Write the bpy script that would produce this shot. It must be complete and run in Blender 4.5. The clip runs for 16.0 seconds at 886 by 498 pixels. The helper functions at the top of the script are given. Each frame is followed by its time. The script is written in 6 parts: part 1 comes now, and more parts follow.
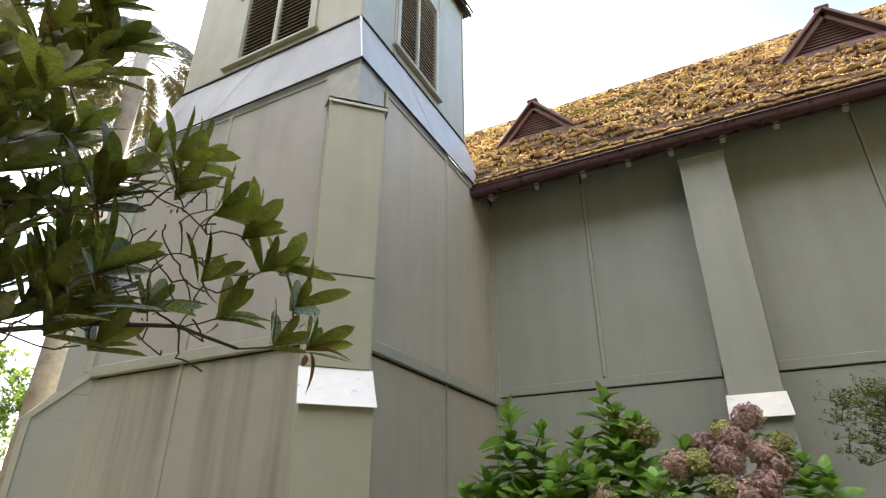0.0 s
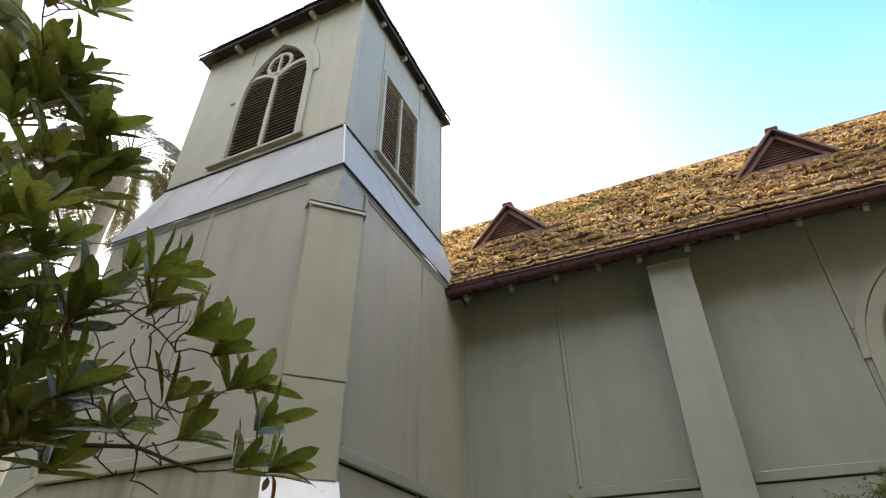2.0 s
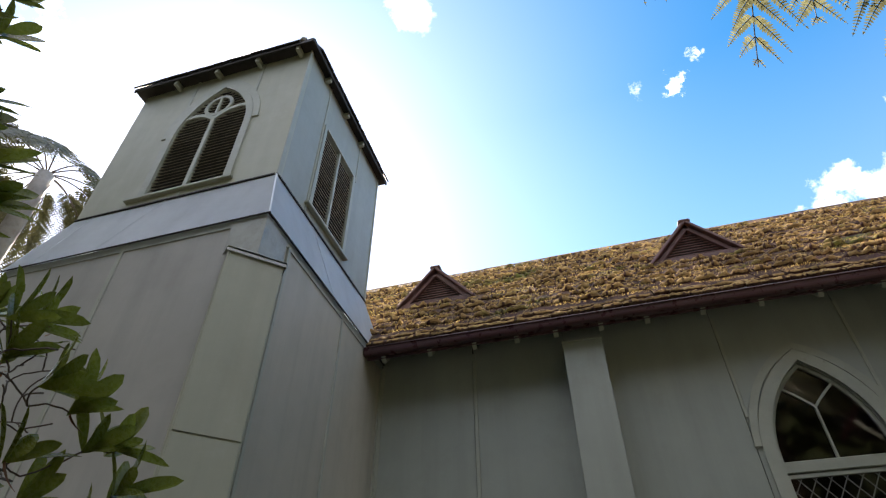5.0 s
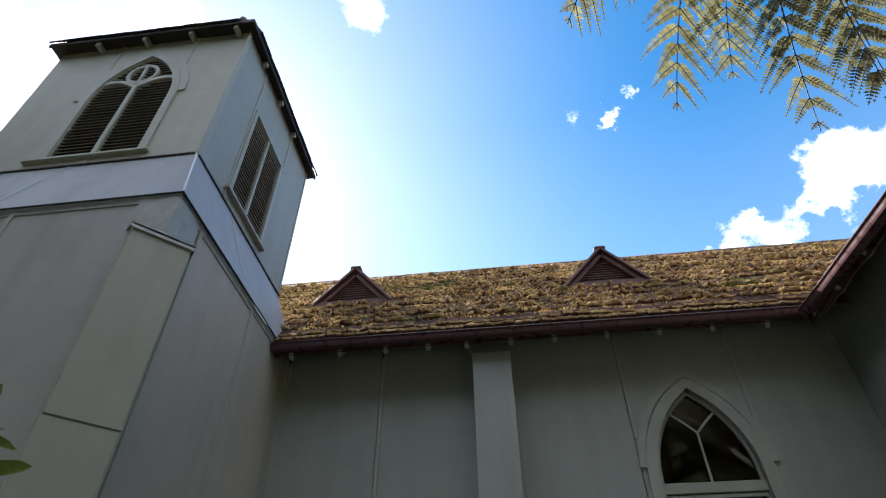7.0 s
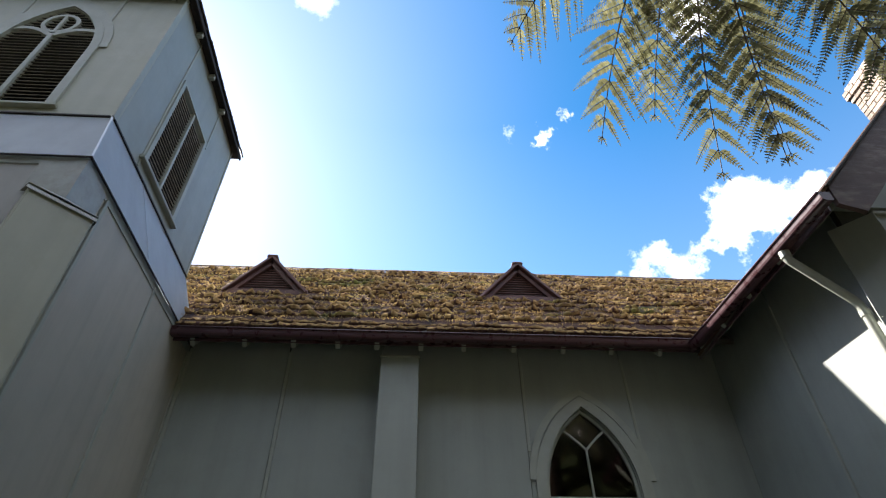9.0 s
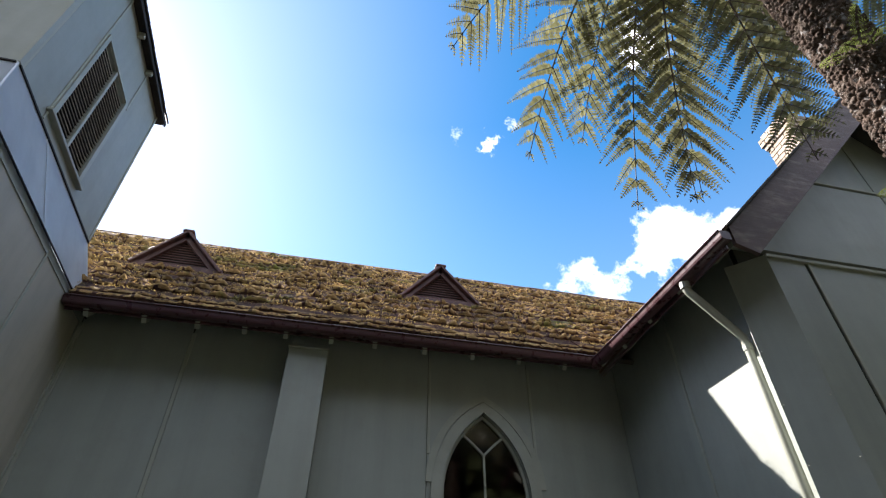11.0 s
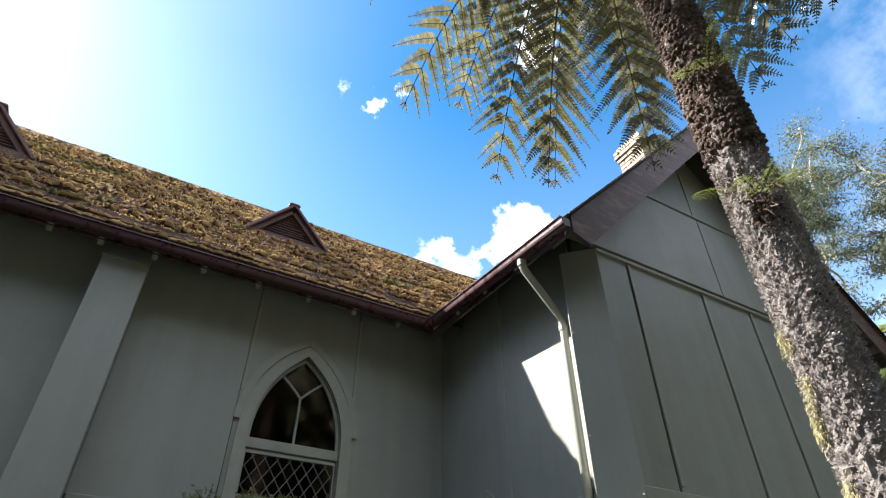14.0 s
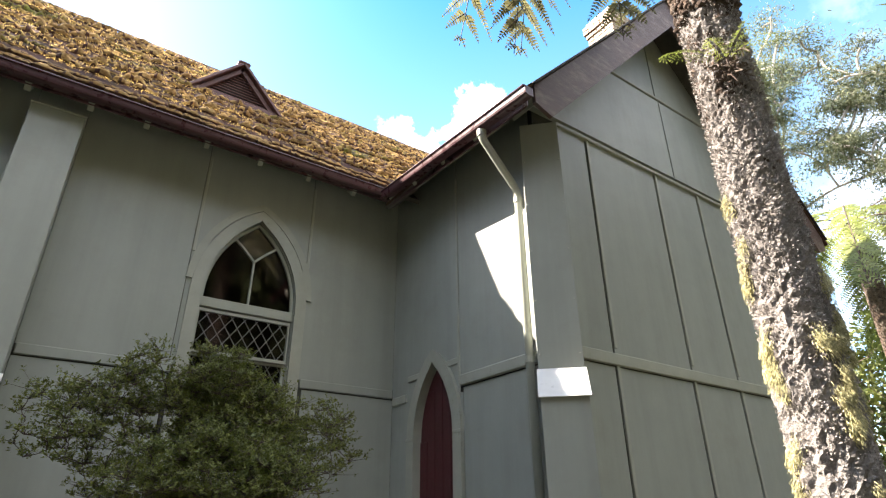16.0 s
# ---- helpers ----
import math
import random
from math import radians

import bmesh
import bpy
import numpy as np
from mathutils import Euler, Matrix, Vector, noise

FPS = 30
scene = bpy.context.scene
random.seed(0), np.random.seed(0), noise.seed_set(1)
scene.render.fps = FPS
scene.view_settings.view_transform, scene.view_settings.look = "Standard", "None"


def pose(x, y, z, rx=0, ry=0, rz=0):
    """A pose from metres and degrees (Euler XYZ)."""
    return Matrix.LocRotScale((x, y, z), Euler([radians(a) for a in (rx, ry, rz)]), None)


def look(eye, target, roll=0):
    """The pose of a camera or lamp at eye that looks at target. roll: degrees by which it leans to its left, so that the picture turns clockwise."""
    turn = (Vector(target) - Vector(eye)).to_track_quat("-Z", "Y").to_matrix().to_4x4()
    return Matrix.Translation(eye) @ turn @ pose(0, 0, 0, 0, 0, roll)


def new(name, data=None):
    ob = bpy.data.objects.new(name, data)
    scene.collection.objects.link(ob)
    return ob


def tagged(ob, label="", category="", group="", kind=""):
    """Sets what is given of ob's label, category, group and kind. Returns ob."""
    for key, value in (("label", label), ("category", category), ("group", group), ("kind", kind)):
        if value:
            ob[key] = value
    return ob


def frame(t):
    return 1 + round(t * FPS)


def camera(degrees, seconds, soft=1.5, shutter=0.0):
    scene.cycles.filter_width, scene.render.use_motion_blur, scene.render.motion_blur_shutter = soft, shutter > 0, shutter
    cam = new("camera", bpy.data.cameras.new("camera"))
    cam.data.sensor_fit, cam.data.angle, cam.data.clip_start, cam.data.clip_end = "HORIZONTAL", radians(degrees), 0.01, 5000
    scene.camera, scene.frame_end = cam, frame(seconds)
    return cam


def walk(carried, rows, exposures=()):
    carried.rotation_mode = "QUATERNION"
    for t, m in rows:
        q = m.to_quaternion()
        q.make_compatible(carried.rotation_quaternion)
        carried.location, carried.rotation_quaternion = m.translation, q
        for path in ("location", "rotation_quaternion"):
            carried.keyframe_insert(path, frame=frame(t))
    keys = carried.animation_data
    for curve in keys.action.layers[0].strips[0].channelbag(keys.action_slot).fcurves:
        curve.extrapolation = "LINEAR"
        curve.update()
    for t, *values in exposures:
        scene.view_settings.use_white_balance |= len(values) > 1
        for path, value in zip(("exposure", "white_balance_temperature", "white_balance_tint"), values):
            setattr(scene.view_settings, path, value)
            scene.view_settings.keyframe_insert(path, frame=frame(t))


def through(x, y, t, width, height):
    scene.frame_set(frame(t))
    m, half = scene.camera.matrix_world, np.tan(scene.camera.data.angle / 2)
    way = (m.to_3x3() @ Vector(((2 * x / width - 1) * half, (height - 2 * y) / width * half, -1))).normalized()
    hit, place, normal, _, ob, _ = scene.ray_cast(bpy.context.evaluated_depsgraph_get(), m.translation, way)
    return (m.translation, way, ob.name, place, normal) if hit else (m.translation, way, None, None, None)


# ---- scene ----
cam = camera(76.1, 16.0, soft=1.2)

PATH = [
    (0, (-0.024, 0.053, 1.429), (-0.857, 1.652, 2.294), 0.1),
    (0.5, (-0.011, 0.045, 1.442), (-0.808, 1.617, 2.388), 0.1),
    (1, (0.011, 0.024, 1.457), (-0.752, 1.565, 2.479), 0.0),
    (1.5, (0.015, 0.006, 1.463), (-0.707, 1.519, 2.553), -0.0),
    (2, (0.032, -0.011, 1.472), (-0.658, 1.476, 2.618), -0.0),
    (2.5, (0.05, -0.027, 1.487), (-0.609, 1.437, 2.68), 0.0),
    (3, (0.056, -0.026, 1.497), (-0.564, 1.421, 2.731), -0.0),
    (3.5, (0.064, -0.021, 1.5), (-0.513, 1.416, 2.765), -0.1),
    (4, (0.072, -0.009, 1.505), (-0.458, 1.428, 2.791), -0.1),
    (6.5, (0.198, 0.02, 1.498), (-0.049, 1.501, 2.819), -0.1),
    (7, (0.192, 0.029, 1.499), (0.014, 1.518, 2.822), -0.3),
    (7.5, (0.181, 0.03, 1.501), (0.071, 1.524, 2.826), -0.4),
    (8, (0.158, 0.024, 1.515), (0.125, 1.523, 2.839), -0.6),
    (8.5, (0.184, 0.005, 1.509), (0.216, 1.504, 2.832), -0.6),
    (11, (0.352, -0.033, 1.538), (0.669, 1.441, 2.851), 0.1),
    (11.5, (0.38, -0.04, 1.531), (0.765, 1.416, 2.847), 0.2),
    (12, (0.394, -0.043, 1.53), (0.856, 1.392, 2.844), 0.2),
    (12.5, (0.425, -0.002, 1.508), (0.965, 1.403, 2.824), 0.3),
    (13, (0.455, 0.037, 1.489), (1.078, 1.419, 2.794), 0.4),
    (13.5, (0.46, 0.059, 1.477), (1.173, 1.427, 2.75), 0.1),
    (14, (0.489, 0.075, 1.467), (1.284, 1.447, 2.686), -0.1),
    (14.5, (0.496, 0.074, 1.45), (1.369, 1.468, 2.589), -0.2),
    (15, (0.508, 0.108, 1.432), (1.449, 1.528, 2.479), -0.4),
    (15.5, (0.529, 0.131, 1.406), (1.523, 1.582, 2.357), -0.4),
    (16, (0.537, 0.146, 1.383), (1.574, 1.621, 2.248), -0.4),
]
EXPOSURES = [(0.0, 2.98, 8200, 17), (1.5, 2.74, 8200, 17), (3.5, 2.22, 7700, 16), (7.0, 1.6, 6600, 15), (11.0, 1.6, 6500, 15), (13.5, 1.7, 6550, 15), (14.5, 1.98, 6800, 15), (16.0, 2.66, 7300, 16)]
walk(cam, [(t, look(eye, target, roll)) for t, eye, target, roll in PATH], EXPOSURES)

# ---- light ----
SUN_WAY = Vector((-0.685, 0.712, 0.905)).normalized()  # towards the sun
SUN_EL = math.asin(SUN_WAY.z)
SUN_AZ = math.atan2(SUN_WAY.x, SUN_WAY.y)


def make_world():
    w = bpy.data.worlds.new("sky")
    scene.world = w
    w.use_nodes = True
    nt = w.node_tree
    nt.nodes.clear()
    n, l = nt.nodes.new, nt.links.new
    out, bg = n("ShaderNodeOutputWorld"), n("ShaderNodeBackground")
    sky = n("ShaderNodeTexSky")
    sky.sky_type = "NISHITA"
    sky.sun_disc = False
    sky.sun_elevation, sky.sun_rotation = SUN_EL, SUN_AZ
    sky.altitude = 900
    sky.air_density, sky.dust_density, sky.ozone_density = 1.0, 0.7, 1.5
    co = n("ShaderNodeTexCoord")
    nz = n("ShaderNodeTexNoise")
    nz.inputs["Scale"].default_value, nz.inputs["Detail"].default_value, nz.inputs["Roughness"].default_value = 9.0, 9.0, 0.62
    l(co.outputs["Generated"], nz.inputs["Vector"])
    fine = n("ShaderNodeTexNoise")
    fine.inputs["Scale"].default_value, fine.inputs["Detail"].default_value, fine.inputs["Roughness"].default_value = 42.0, 8.0, 0.65
    l(co.outputs["Generated"], fine.inputs["Vector"])
    # each cloud: the way to it, its size, and how dense it is
    # the last one is out of view, added overhead to brighten the front walls
    clouds = [((0.515, 0.599, 0.613), 0.112, 1.0), ((0.414, 0.696, 0.587), 0.09, 0.9), ((0.60, 0.56, 0.57), 0.115, 1.0), ((0.205, 0.591, 0.780), 0.026, 0.8),
              ((0.247, 0.550, 0.798), 0.018, 0.6), ((0.145, 0.589, 0.795), 0.02, 0.3), ((-0.18, 0.424, 0.888), 0.06, 0.35),
              ((-0.432, 0.347, 0.832), 0.06, 0.8), ((-0.66, 0.29, 0.70), 0.12, 0.9), ((0.402, 0.39, 0.829), 0.12, 0.9), ((-0.05, -0.36, 0.93), 0.62, 0.85)]
    last = None
    for way, size, dense in clouds:
        d = n("ShaderNodeVectorMath")
        d.operation = "DISTANCE"
        l(co.outputs["Generated"], d.inputs[0])
        d.inputs[1].default_value = Vector(way).normalized()
        m = n("ShaderNodeMath")
        m.operation = "MULTIPLY_ADD"
        l(d.outputs["Value"], m.inputs[0])
        m.inputs[1].default_value, m.inputs[2].default_value = -1.0 / size, 1.0
        a = n("ShaderNodeMath")
        a.operation = "MULTIPLY_ADD"
        l((nz if size > 0.05 else fine).outputs["Fac"], a.inputs[0])
        a.inputs[1].default_value = 3.2 if size > 0.05 else 5.0
        b = n("ShaderNodeMath")
        b.operation = "ADD"
        l(m.outputs[0], b.inputs[0])
        b.inputs[1].default_value = -1.95 if size > 0.05 else -2.95
        l(b.outputs[0], a.inputs[2])
        r = n("ShaderNodeMapRange")
        r.interpolation_type = "SMOOTHSTEP"
        l(a.outputs[0], r.inputs["Value"])
        r.inputs["From Min"].default_value, r.inputs["From Max"].default_value = 0.0, (0.55 if size > 0.05 else 1.1)
        r.inputs["To Max"].default_value = dense
        if last is None:
            last = r.outputs[0]
        else:
            x = n("ShaderNodeMath")
            x.operation = "MAXIMUM"
            l(last, x.inputs[0])
            l(r.outputs[0], x.inputs[1])
            last = x.outputs[0]
    # unseen broken cloud added over the rest of the sky as fill light, clear round the blue gap over the nave
    n2 = n("ShaderNodeTexNoise")
    n2.inputs["Scale"].default_value, n2.inputs["Detail"].default_value, n2.inputs["Roughness"].default_value = 2.6, 8.0, 0.6
    l(co.outputs["Generated"], n2.inputs["Vector"])
    gap = n("ShaderNodeVectorMath")
    gap.operation = "DOT_PRODUCT"
    l(co.outputs["Generated"], gap.inputs[0])
    gap.inputs[1].default_value = Vector((0.22, 0.72, 0.66)).normalized()
    g2 = n("ShaderNodeMapRange")
    g2.interpolation_type = "SMOOTHSTEP"
    l(gap.outputs["Value"], g2.inputs["Value"])
    for k, v in zip(("From Min", "From Max", "To Min", "To Max"), (0.45, 0.8, 1.0, 0.0)):
        g2.inputs[k].default_value = v
    c2 = n("ShaderNodeMapRange")
    c2.interpolation_type = "SMOOTHSTEP"
    l(n2.outputs["Fac"], c2.inputs["Value"])
    for k, v in zip(("From Min", "From Max", "To Min", "To Max"), (0.40, 0.56, 0.0, 0.50)):
        c2.inputs[k].default_value = v
    both = n("ShaderNodeMath")
    both.operation = "MULTIPLY"
    l(c2.outputs[0], both.inputs[0])
    l(g2.outputs[0], both.inputs[1])
    top = n("ShaderNodeMath")
    top.operation = "MAXIMUM"
    l(last, top.inputs[0])
    l(both.outputs[0], top.inputs[1])
    last = top.outputs[0]
    # thin haze that brightens towards the sun
    near = n("ShaderNodeVectorMath")
    near.operation = "DOT_PRODUCT"
    l(co.outputs["Generated"], near.inputs[0])
    near.inputs[1].default_value = SUN_WAY
    h1 = n("ShaderNodeMapRange")
    l(near.outputs["Value"], h1.inputs["Value"])
    h1.inputs["From Min"].default_value, h1.inputs["From Max"].default_value = 0.5, 1.0
    h2 = n("ShaderNodeMath")
    h2.operation = "POWER"
    l(h1.outputs[0], h2.inputs[0])
    h2.inputs[1].default_value = 3.0
    h3 = n("ShaderNodeMath")
    h3.operation = "MULTIPLY"
    l(h2.outputs[0], h3.inputs[0])
    h3.inputs[1].default_value = 0.16
    # and towards the horizon
    sep = n("ShaderNodeSeparateXYZ")
    l(co.outputs["Generated"], sep.inputs[0])
    h4 = n("ShaderNodeMapRange")
    l(sep.outputs["Z"], h4.inputs["Value"])
    for k, v in zip(("From Min", "From Max", "To Min", "To Max"), (0.80, 0.40, 0.0, 0.11)):
        h4.inputs[k].default_value = v
    h5 = n("ShaderNodeMath")
    l(h3.outputs[0], h5.inputs[0])
    l(h4.outputs[0], h5.inputs[1])
    h3 = h5
    haze = n("ShaderNodeMath")
    haze.operation = "MAXIMUM"
    l(last, haze.inputs[0])
    l(h3.outputs[0], haze.inputs[1])
    last = haze.outputs[0]
    mix = n("ShaderNodeMix")
    mix.data_type = "RGBA"
    l(last, mix.inputs["Factor"])
    hs = n("ShaderNodeHueSaturation")
    hs.inputs["Saturation"].default_value = 1.42
    hs.inputs["Hue"].default_value = 0.49
    l(sky.outputs[0], hs.inputs["Color"])
    l(hs.outputs[0], mix.inputs["A"])
    mix.inputs["B"].default_value = (10.5, 10.7, 11.0, 1)
    l(mix.outputs["Result"], bg.inputs["Color"])
    bg.inputs["Strength"].default_value = 0.10
    l(bg.outputs[0], out.inputs["Surface"])


make_world()
sun = new("sun", bpy.data.lights.new("sun", "SUN"))
sun.data.energy, sun.data.angle, sun.data.color = 5.0, radians(0.5), (1.0, 0.955, 0.88)
sun.matrix_world = look(SUN_WAY * 60, (0, 0, 0))


# ---- materials ----
def material(name, base, rough=0.6, metal=0.0, grain=8.0, vary=0.25, spots=None, streak=0.0, bump=0.15, bump_scale=60.0, stretch=(1, 1, 1), per_piece=0.0,
             spec=0.5, island=0.0, through_light=0.0, depth=0.01):
    """A painted or natural surface: base colour with grain at two scales, stains of a second colour, streaks that run down, and fine relief."""
    m = bpy.data.materials.new(name)
    m.use_nodes = True
    nt = m.node_tree
    n, l = nt.nodes.new, nt.links.new
    b = nt.nodes["Principled BSDF"]
    b.inputs["Metallic"].default_value = metal
    b.inputs["Specular IOR Level"].default_value = spec
    co, mp = n("ShaderNodeTexCoord"), n("ShaderNodeMapping")
    geo = n("ShaderNodeNewGeometry")
    l(geo.outputs["Position"], mp.inputs["Vector"])
    mp.inputs["Scale"].default_value = stretch

    def noisy(scale, detail=5.0, rough_=0.6, vec=None):
        t = n("ShaderNodeTexNoise")
        t.inputs["Scale"].default_value, t.inputs["Detail"].default_value, t.inputs["Roughness"].default_value = scale, detail, rough_
        l(vec or mp.outputs[0], t.inputs["Vector"])
        return t.outputs["Fac"]

    def ramp(src, lo, hi, a, c):
        r = n("ShaderNodeMapRange")
        l(src, r.inputs["Value"])
        for k, v in zip(("From Min", "From Max", "To Min", "To Max"), (lo, hi, a, c)):
            r.inputs[k].default_value = v
        return r.outputs[0]

    def times(a, c):
        t = n("ShaderNodeMath")
        t.operation = "MULTIPLY"
        l(a, t.inputs[0])
        if isinstance(c, float):
            t.inputs[1].default_value = c
        else:
            l(c, t.inputs[1])
        return t.outputs[0]

    bright = times(ramp(noisy(grain), 0.3, 0.7, 1 - vary, 1 + vary), ramp(noisy(grain * 0.12, 3.0), 0.3, 0.7, 1 - vary * 0.7, 1 + vary * 0.7))
    if per_piece:
        oi = n("ShaderNodeObjectInfo")
        bright = times(bright, ramp(oi.outputs["Random"], 0, 1, 1 - per_piece, 1 + per_piece))
    if island:
        bright = times(bright, ramp(geo.outputs["Random Per Island"], 0, 1, 1 - island, 1 + island))
    if streak:
        sm = n("ShaderNodeMapping")
        l(geo.outputs["Position"], sm.inputs["Vector"])
        sm.inputs["Scale"].default_value = (1, 1, 0.06)
        bright = times(bright, ramp(noisy(4.5, 4.0, 0.6, sm.outputs[0]), 0.45, 0.75, 1.0, 1 - streak))
    col = n("ShaderNodeMix")
    col.data_type, col.blend_type = "RGBA", "MULTIPLY"
    col.inputs["Factor"].default_value = 1.0
    col.inputs["A"].default_value = (*base, 1)
    l(bright, col.inputs["B"])
    colour = col.outputs["Result"]
    for tint, scale, lo, hi, most in spots or ():
        mx = n("ShaderNodeMix")
        mx.data_type = "RGBA"
        l(ramp(noisy(scale, 7.0, 0.68), lo, hi, 0.0, most), mx.inputs["Factor"])
        l(colour, mx.inputs["A"])
        tb = n("ShaderNodeMix")
        tb.data_type, tb.blend_type = "RGBA", "MULTIPLY"
        tb.inputs["Factor"].default_value = 1.0
        tb.inputs["A"].default_value = (*tint, 1)
        l(bright, tb.inputs["B"])
        l(tb.outputs["Result"], mx.inputs["B"])
        colour = mx.outputs["Result"]
    l(colour, b.inputs["Base Color"])
    l(ramp(noisy(grain * 2.3), 0.3, 0.7, max(rough - 0.1, 0.03), min(rough + 0.1, 1)), b.inputs["Roughness"])
    if bump:
        bp = n("ShaderNodeBump")
        bp.inputs["Strength"].default_value, bp.inputs["Distance"].default_value = bump, depth
        l(noisy(bump_scale, 6.0), bp.inputs["Height"])
        l(bp.outputs[0], b.inputs["Normal"])
    if through_light:
        # thin leaves let part of the light through
        tr, ad = n("ShaderNodeBsdfTranslucent"), n("ShaderNodeMixShader")
        l(colour, tr.inputs["Color"])
        ad.inputs[0].default_value = through_light
        l(b.outputs[0], ad.inputs[1])
        l(tr.outputs[0], ad.inputs[2])
        l(ad.outputs[0], nt.nodes["Material Output"].inputs["Surface"])
    return m


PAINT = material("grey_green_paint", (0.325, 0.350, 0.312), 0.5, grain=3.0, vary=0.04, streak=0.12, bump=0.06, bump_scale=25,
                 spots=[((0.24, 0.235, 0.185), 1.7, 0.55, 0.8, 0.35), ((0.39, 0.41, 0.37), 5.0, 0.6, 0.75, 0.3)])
# stained sheets, with a base lightened so the nave-side face looks better lit
PAINT_STAINED_LIT = material("stained_lit_grey_green_paint", (0.435, 0.41, 0.335), 0.5, grain=3.0, vary=0.05, streak=0.16, bump=0.06, bump_scale=25,
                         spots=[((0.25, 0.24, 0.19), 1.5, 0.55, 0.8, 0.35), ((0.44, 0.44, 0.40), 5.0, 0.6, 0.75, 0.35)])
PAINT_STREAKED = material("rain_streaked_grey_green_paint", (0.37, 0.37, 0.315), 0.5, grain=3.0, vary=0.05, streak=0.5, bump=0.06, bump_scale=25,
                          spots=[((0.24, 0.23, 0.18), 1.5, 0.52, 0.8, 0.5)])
# warmer copy of the paint: the garden face's light put into its colour
PAINT_WARM = material("face_toned_warm_grey_paint", (0.385, 0.378, 0.345), 0.5, grain=3.0, vary=0.05, streak=0.14, bump=0.06, bump_scale=25,
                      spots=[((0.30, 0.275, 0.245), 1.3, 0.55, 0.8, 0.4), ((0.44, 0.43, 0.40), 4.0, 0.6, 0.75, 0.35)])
# yellower copy for the near buttress and belfry front, toned by their light
PAINT_OLIVE = material("face_toned_olive_grey_paint", (0.395, 0.402, 0.315), 0.5, grain=3.0, vary=0.05, streak=0.10, bump=0.05, bump_scale=25,
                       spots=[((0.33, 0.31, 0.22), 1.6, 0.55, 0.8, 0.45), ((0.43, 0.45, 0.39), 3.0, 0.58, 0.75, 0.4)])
OLD_METAL = material("dull_sheet_metal", (0.31, 0.32, 0.28), 0.4, grain=7.0, vary=0.12, bump=0.2, bump_scale=15, spots=[((0.2, 0.19, 0.15), 6.0, 0.5, 0.7, 0.6)])
TRIM = material("trim_paint", (0.365, 0.38, 0.32), 0.5, grain=6.0, vary=0.07, bump=0.1, bump_scale=40, spots=[((0.17, 0.16, 0.12), 9.0, 0.62, 0.75, 0.5)])
METAL = material("painted_sheet_metal", (0.68, 0.72, 0.755), 0.42, metal=0.0, grain=4.0, vary=0.04, streak=0.10, bump=0.015, bump_scale=6,
                 spots=[((0.5, 0.51, 0.49), 1.2, 0.55, 0.8, 0.3)], spec=0.6)
FLASH = material("white_flashing", (0.75, 0.76, 0.74), 0.45, grain=9.0, vary=0.05, bump=0.1, bump_scale=30, spots=[((0.33, 0.33, 0.3), 16.0, 0.6, 0.72, 0.7)])
OXIDE = material("red_brown_paint", (0.070, 0.028, 0.033), 0.32, grain=5.0, vary=0.06, bump=0.0, spots=[((0.085, 0.042, 0.045), 3.0, 0.55, 0.75, 0.4)])
VENT = material("faded_red_brown_paint", (0.125, 0.062, 0.058), 0.55, grain=8.0, vary=0.15, bump=0.08, spots=[((0.17, 0.10, 0.09), 7.0, 0.52, 0.72, 0.6)])
BARGE = material("weathered_brown_board", (0.13, 0.083, 0.075), 0.6, grain=10.0, vary=0.2, stretch=(1, 1, 3), bump=0.3, spots=[((0.24, 0.19, 0.17), 5.0, 0.5, 0.7, 0.7), ((0.05, 0.03, 0.03), 11.0, 0.6, 0.75, 0.6)])
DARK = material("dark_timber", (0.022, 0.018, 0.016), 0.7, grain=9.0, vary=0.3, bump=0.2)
SOFFIT = material("dark_soffit_boards", (0.10, 0.09, 0.075), 0.7, grain=9.0, vary=0.25, bump=0.2)
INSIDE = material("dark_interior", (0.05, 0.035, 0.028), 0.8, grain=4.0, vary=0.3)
DOOR = material("dark_red_door", (0.075, 0.014, 0.018), 0.4, grain=10.0, vary=0.15, bump=0.1)
SHINGLE = material("weathered_shingle", (0.078, 0.042, 0.034), 0.9, grain=30.0, vary=0.35, per_piece=0.3, island=0.3, bump=1.0, bump_scale=70, spec=0.12,
                   spots=[((0.13, 0.09, 0.05), 9.0, 0.48, 0.66, 0.8), ((0.09, 0.11, 0.03), 1.1, 0.58, 0.70, 0.75)])
CUSHION = material("golden_moss_cushion", (0.29, 0.18, 0.075), 0.95, grain=34.0, vary=0.3, per_piece=0.3, island=0.3, bump=1.0, bump_scale=60, depth=0.016, spec=0.05,
                   spots=[((0.46, 0.32, 0.145), 5.0, 0.48, 0.62, 0.8), ((0.10, 0.125, 0.028), 1.1, 0.54, 0.66, 0.85), ((0.07, 0.04, 0.03), 16.0, 0.55, 0.68, 0.8)])
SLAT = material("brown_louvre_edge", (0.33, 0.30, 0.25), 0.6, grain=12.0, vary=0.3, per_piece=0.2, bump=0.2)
RIDGE = material("dark_ridge_timber", (0.085, 0.055, 0.05), 0.8, grain=12.0, vary=0.35, per_piece=0.3, bump=0.4, spots=[((0.2, 0.15, 0.07), 9.0, 0.58, 0.7, 0.7)])
BRICK = material("pale_brick", (0.42, 0.33, 0.25), 0.85, grain=30.0, vary=0.2, per_piece=0.25, bump=0.4)
MORTAR = material("mortar", (0.3, 0.28, 0.25), 0.9, grain=30.0, vary=0.2, bump=0.4)
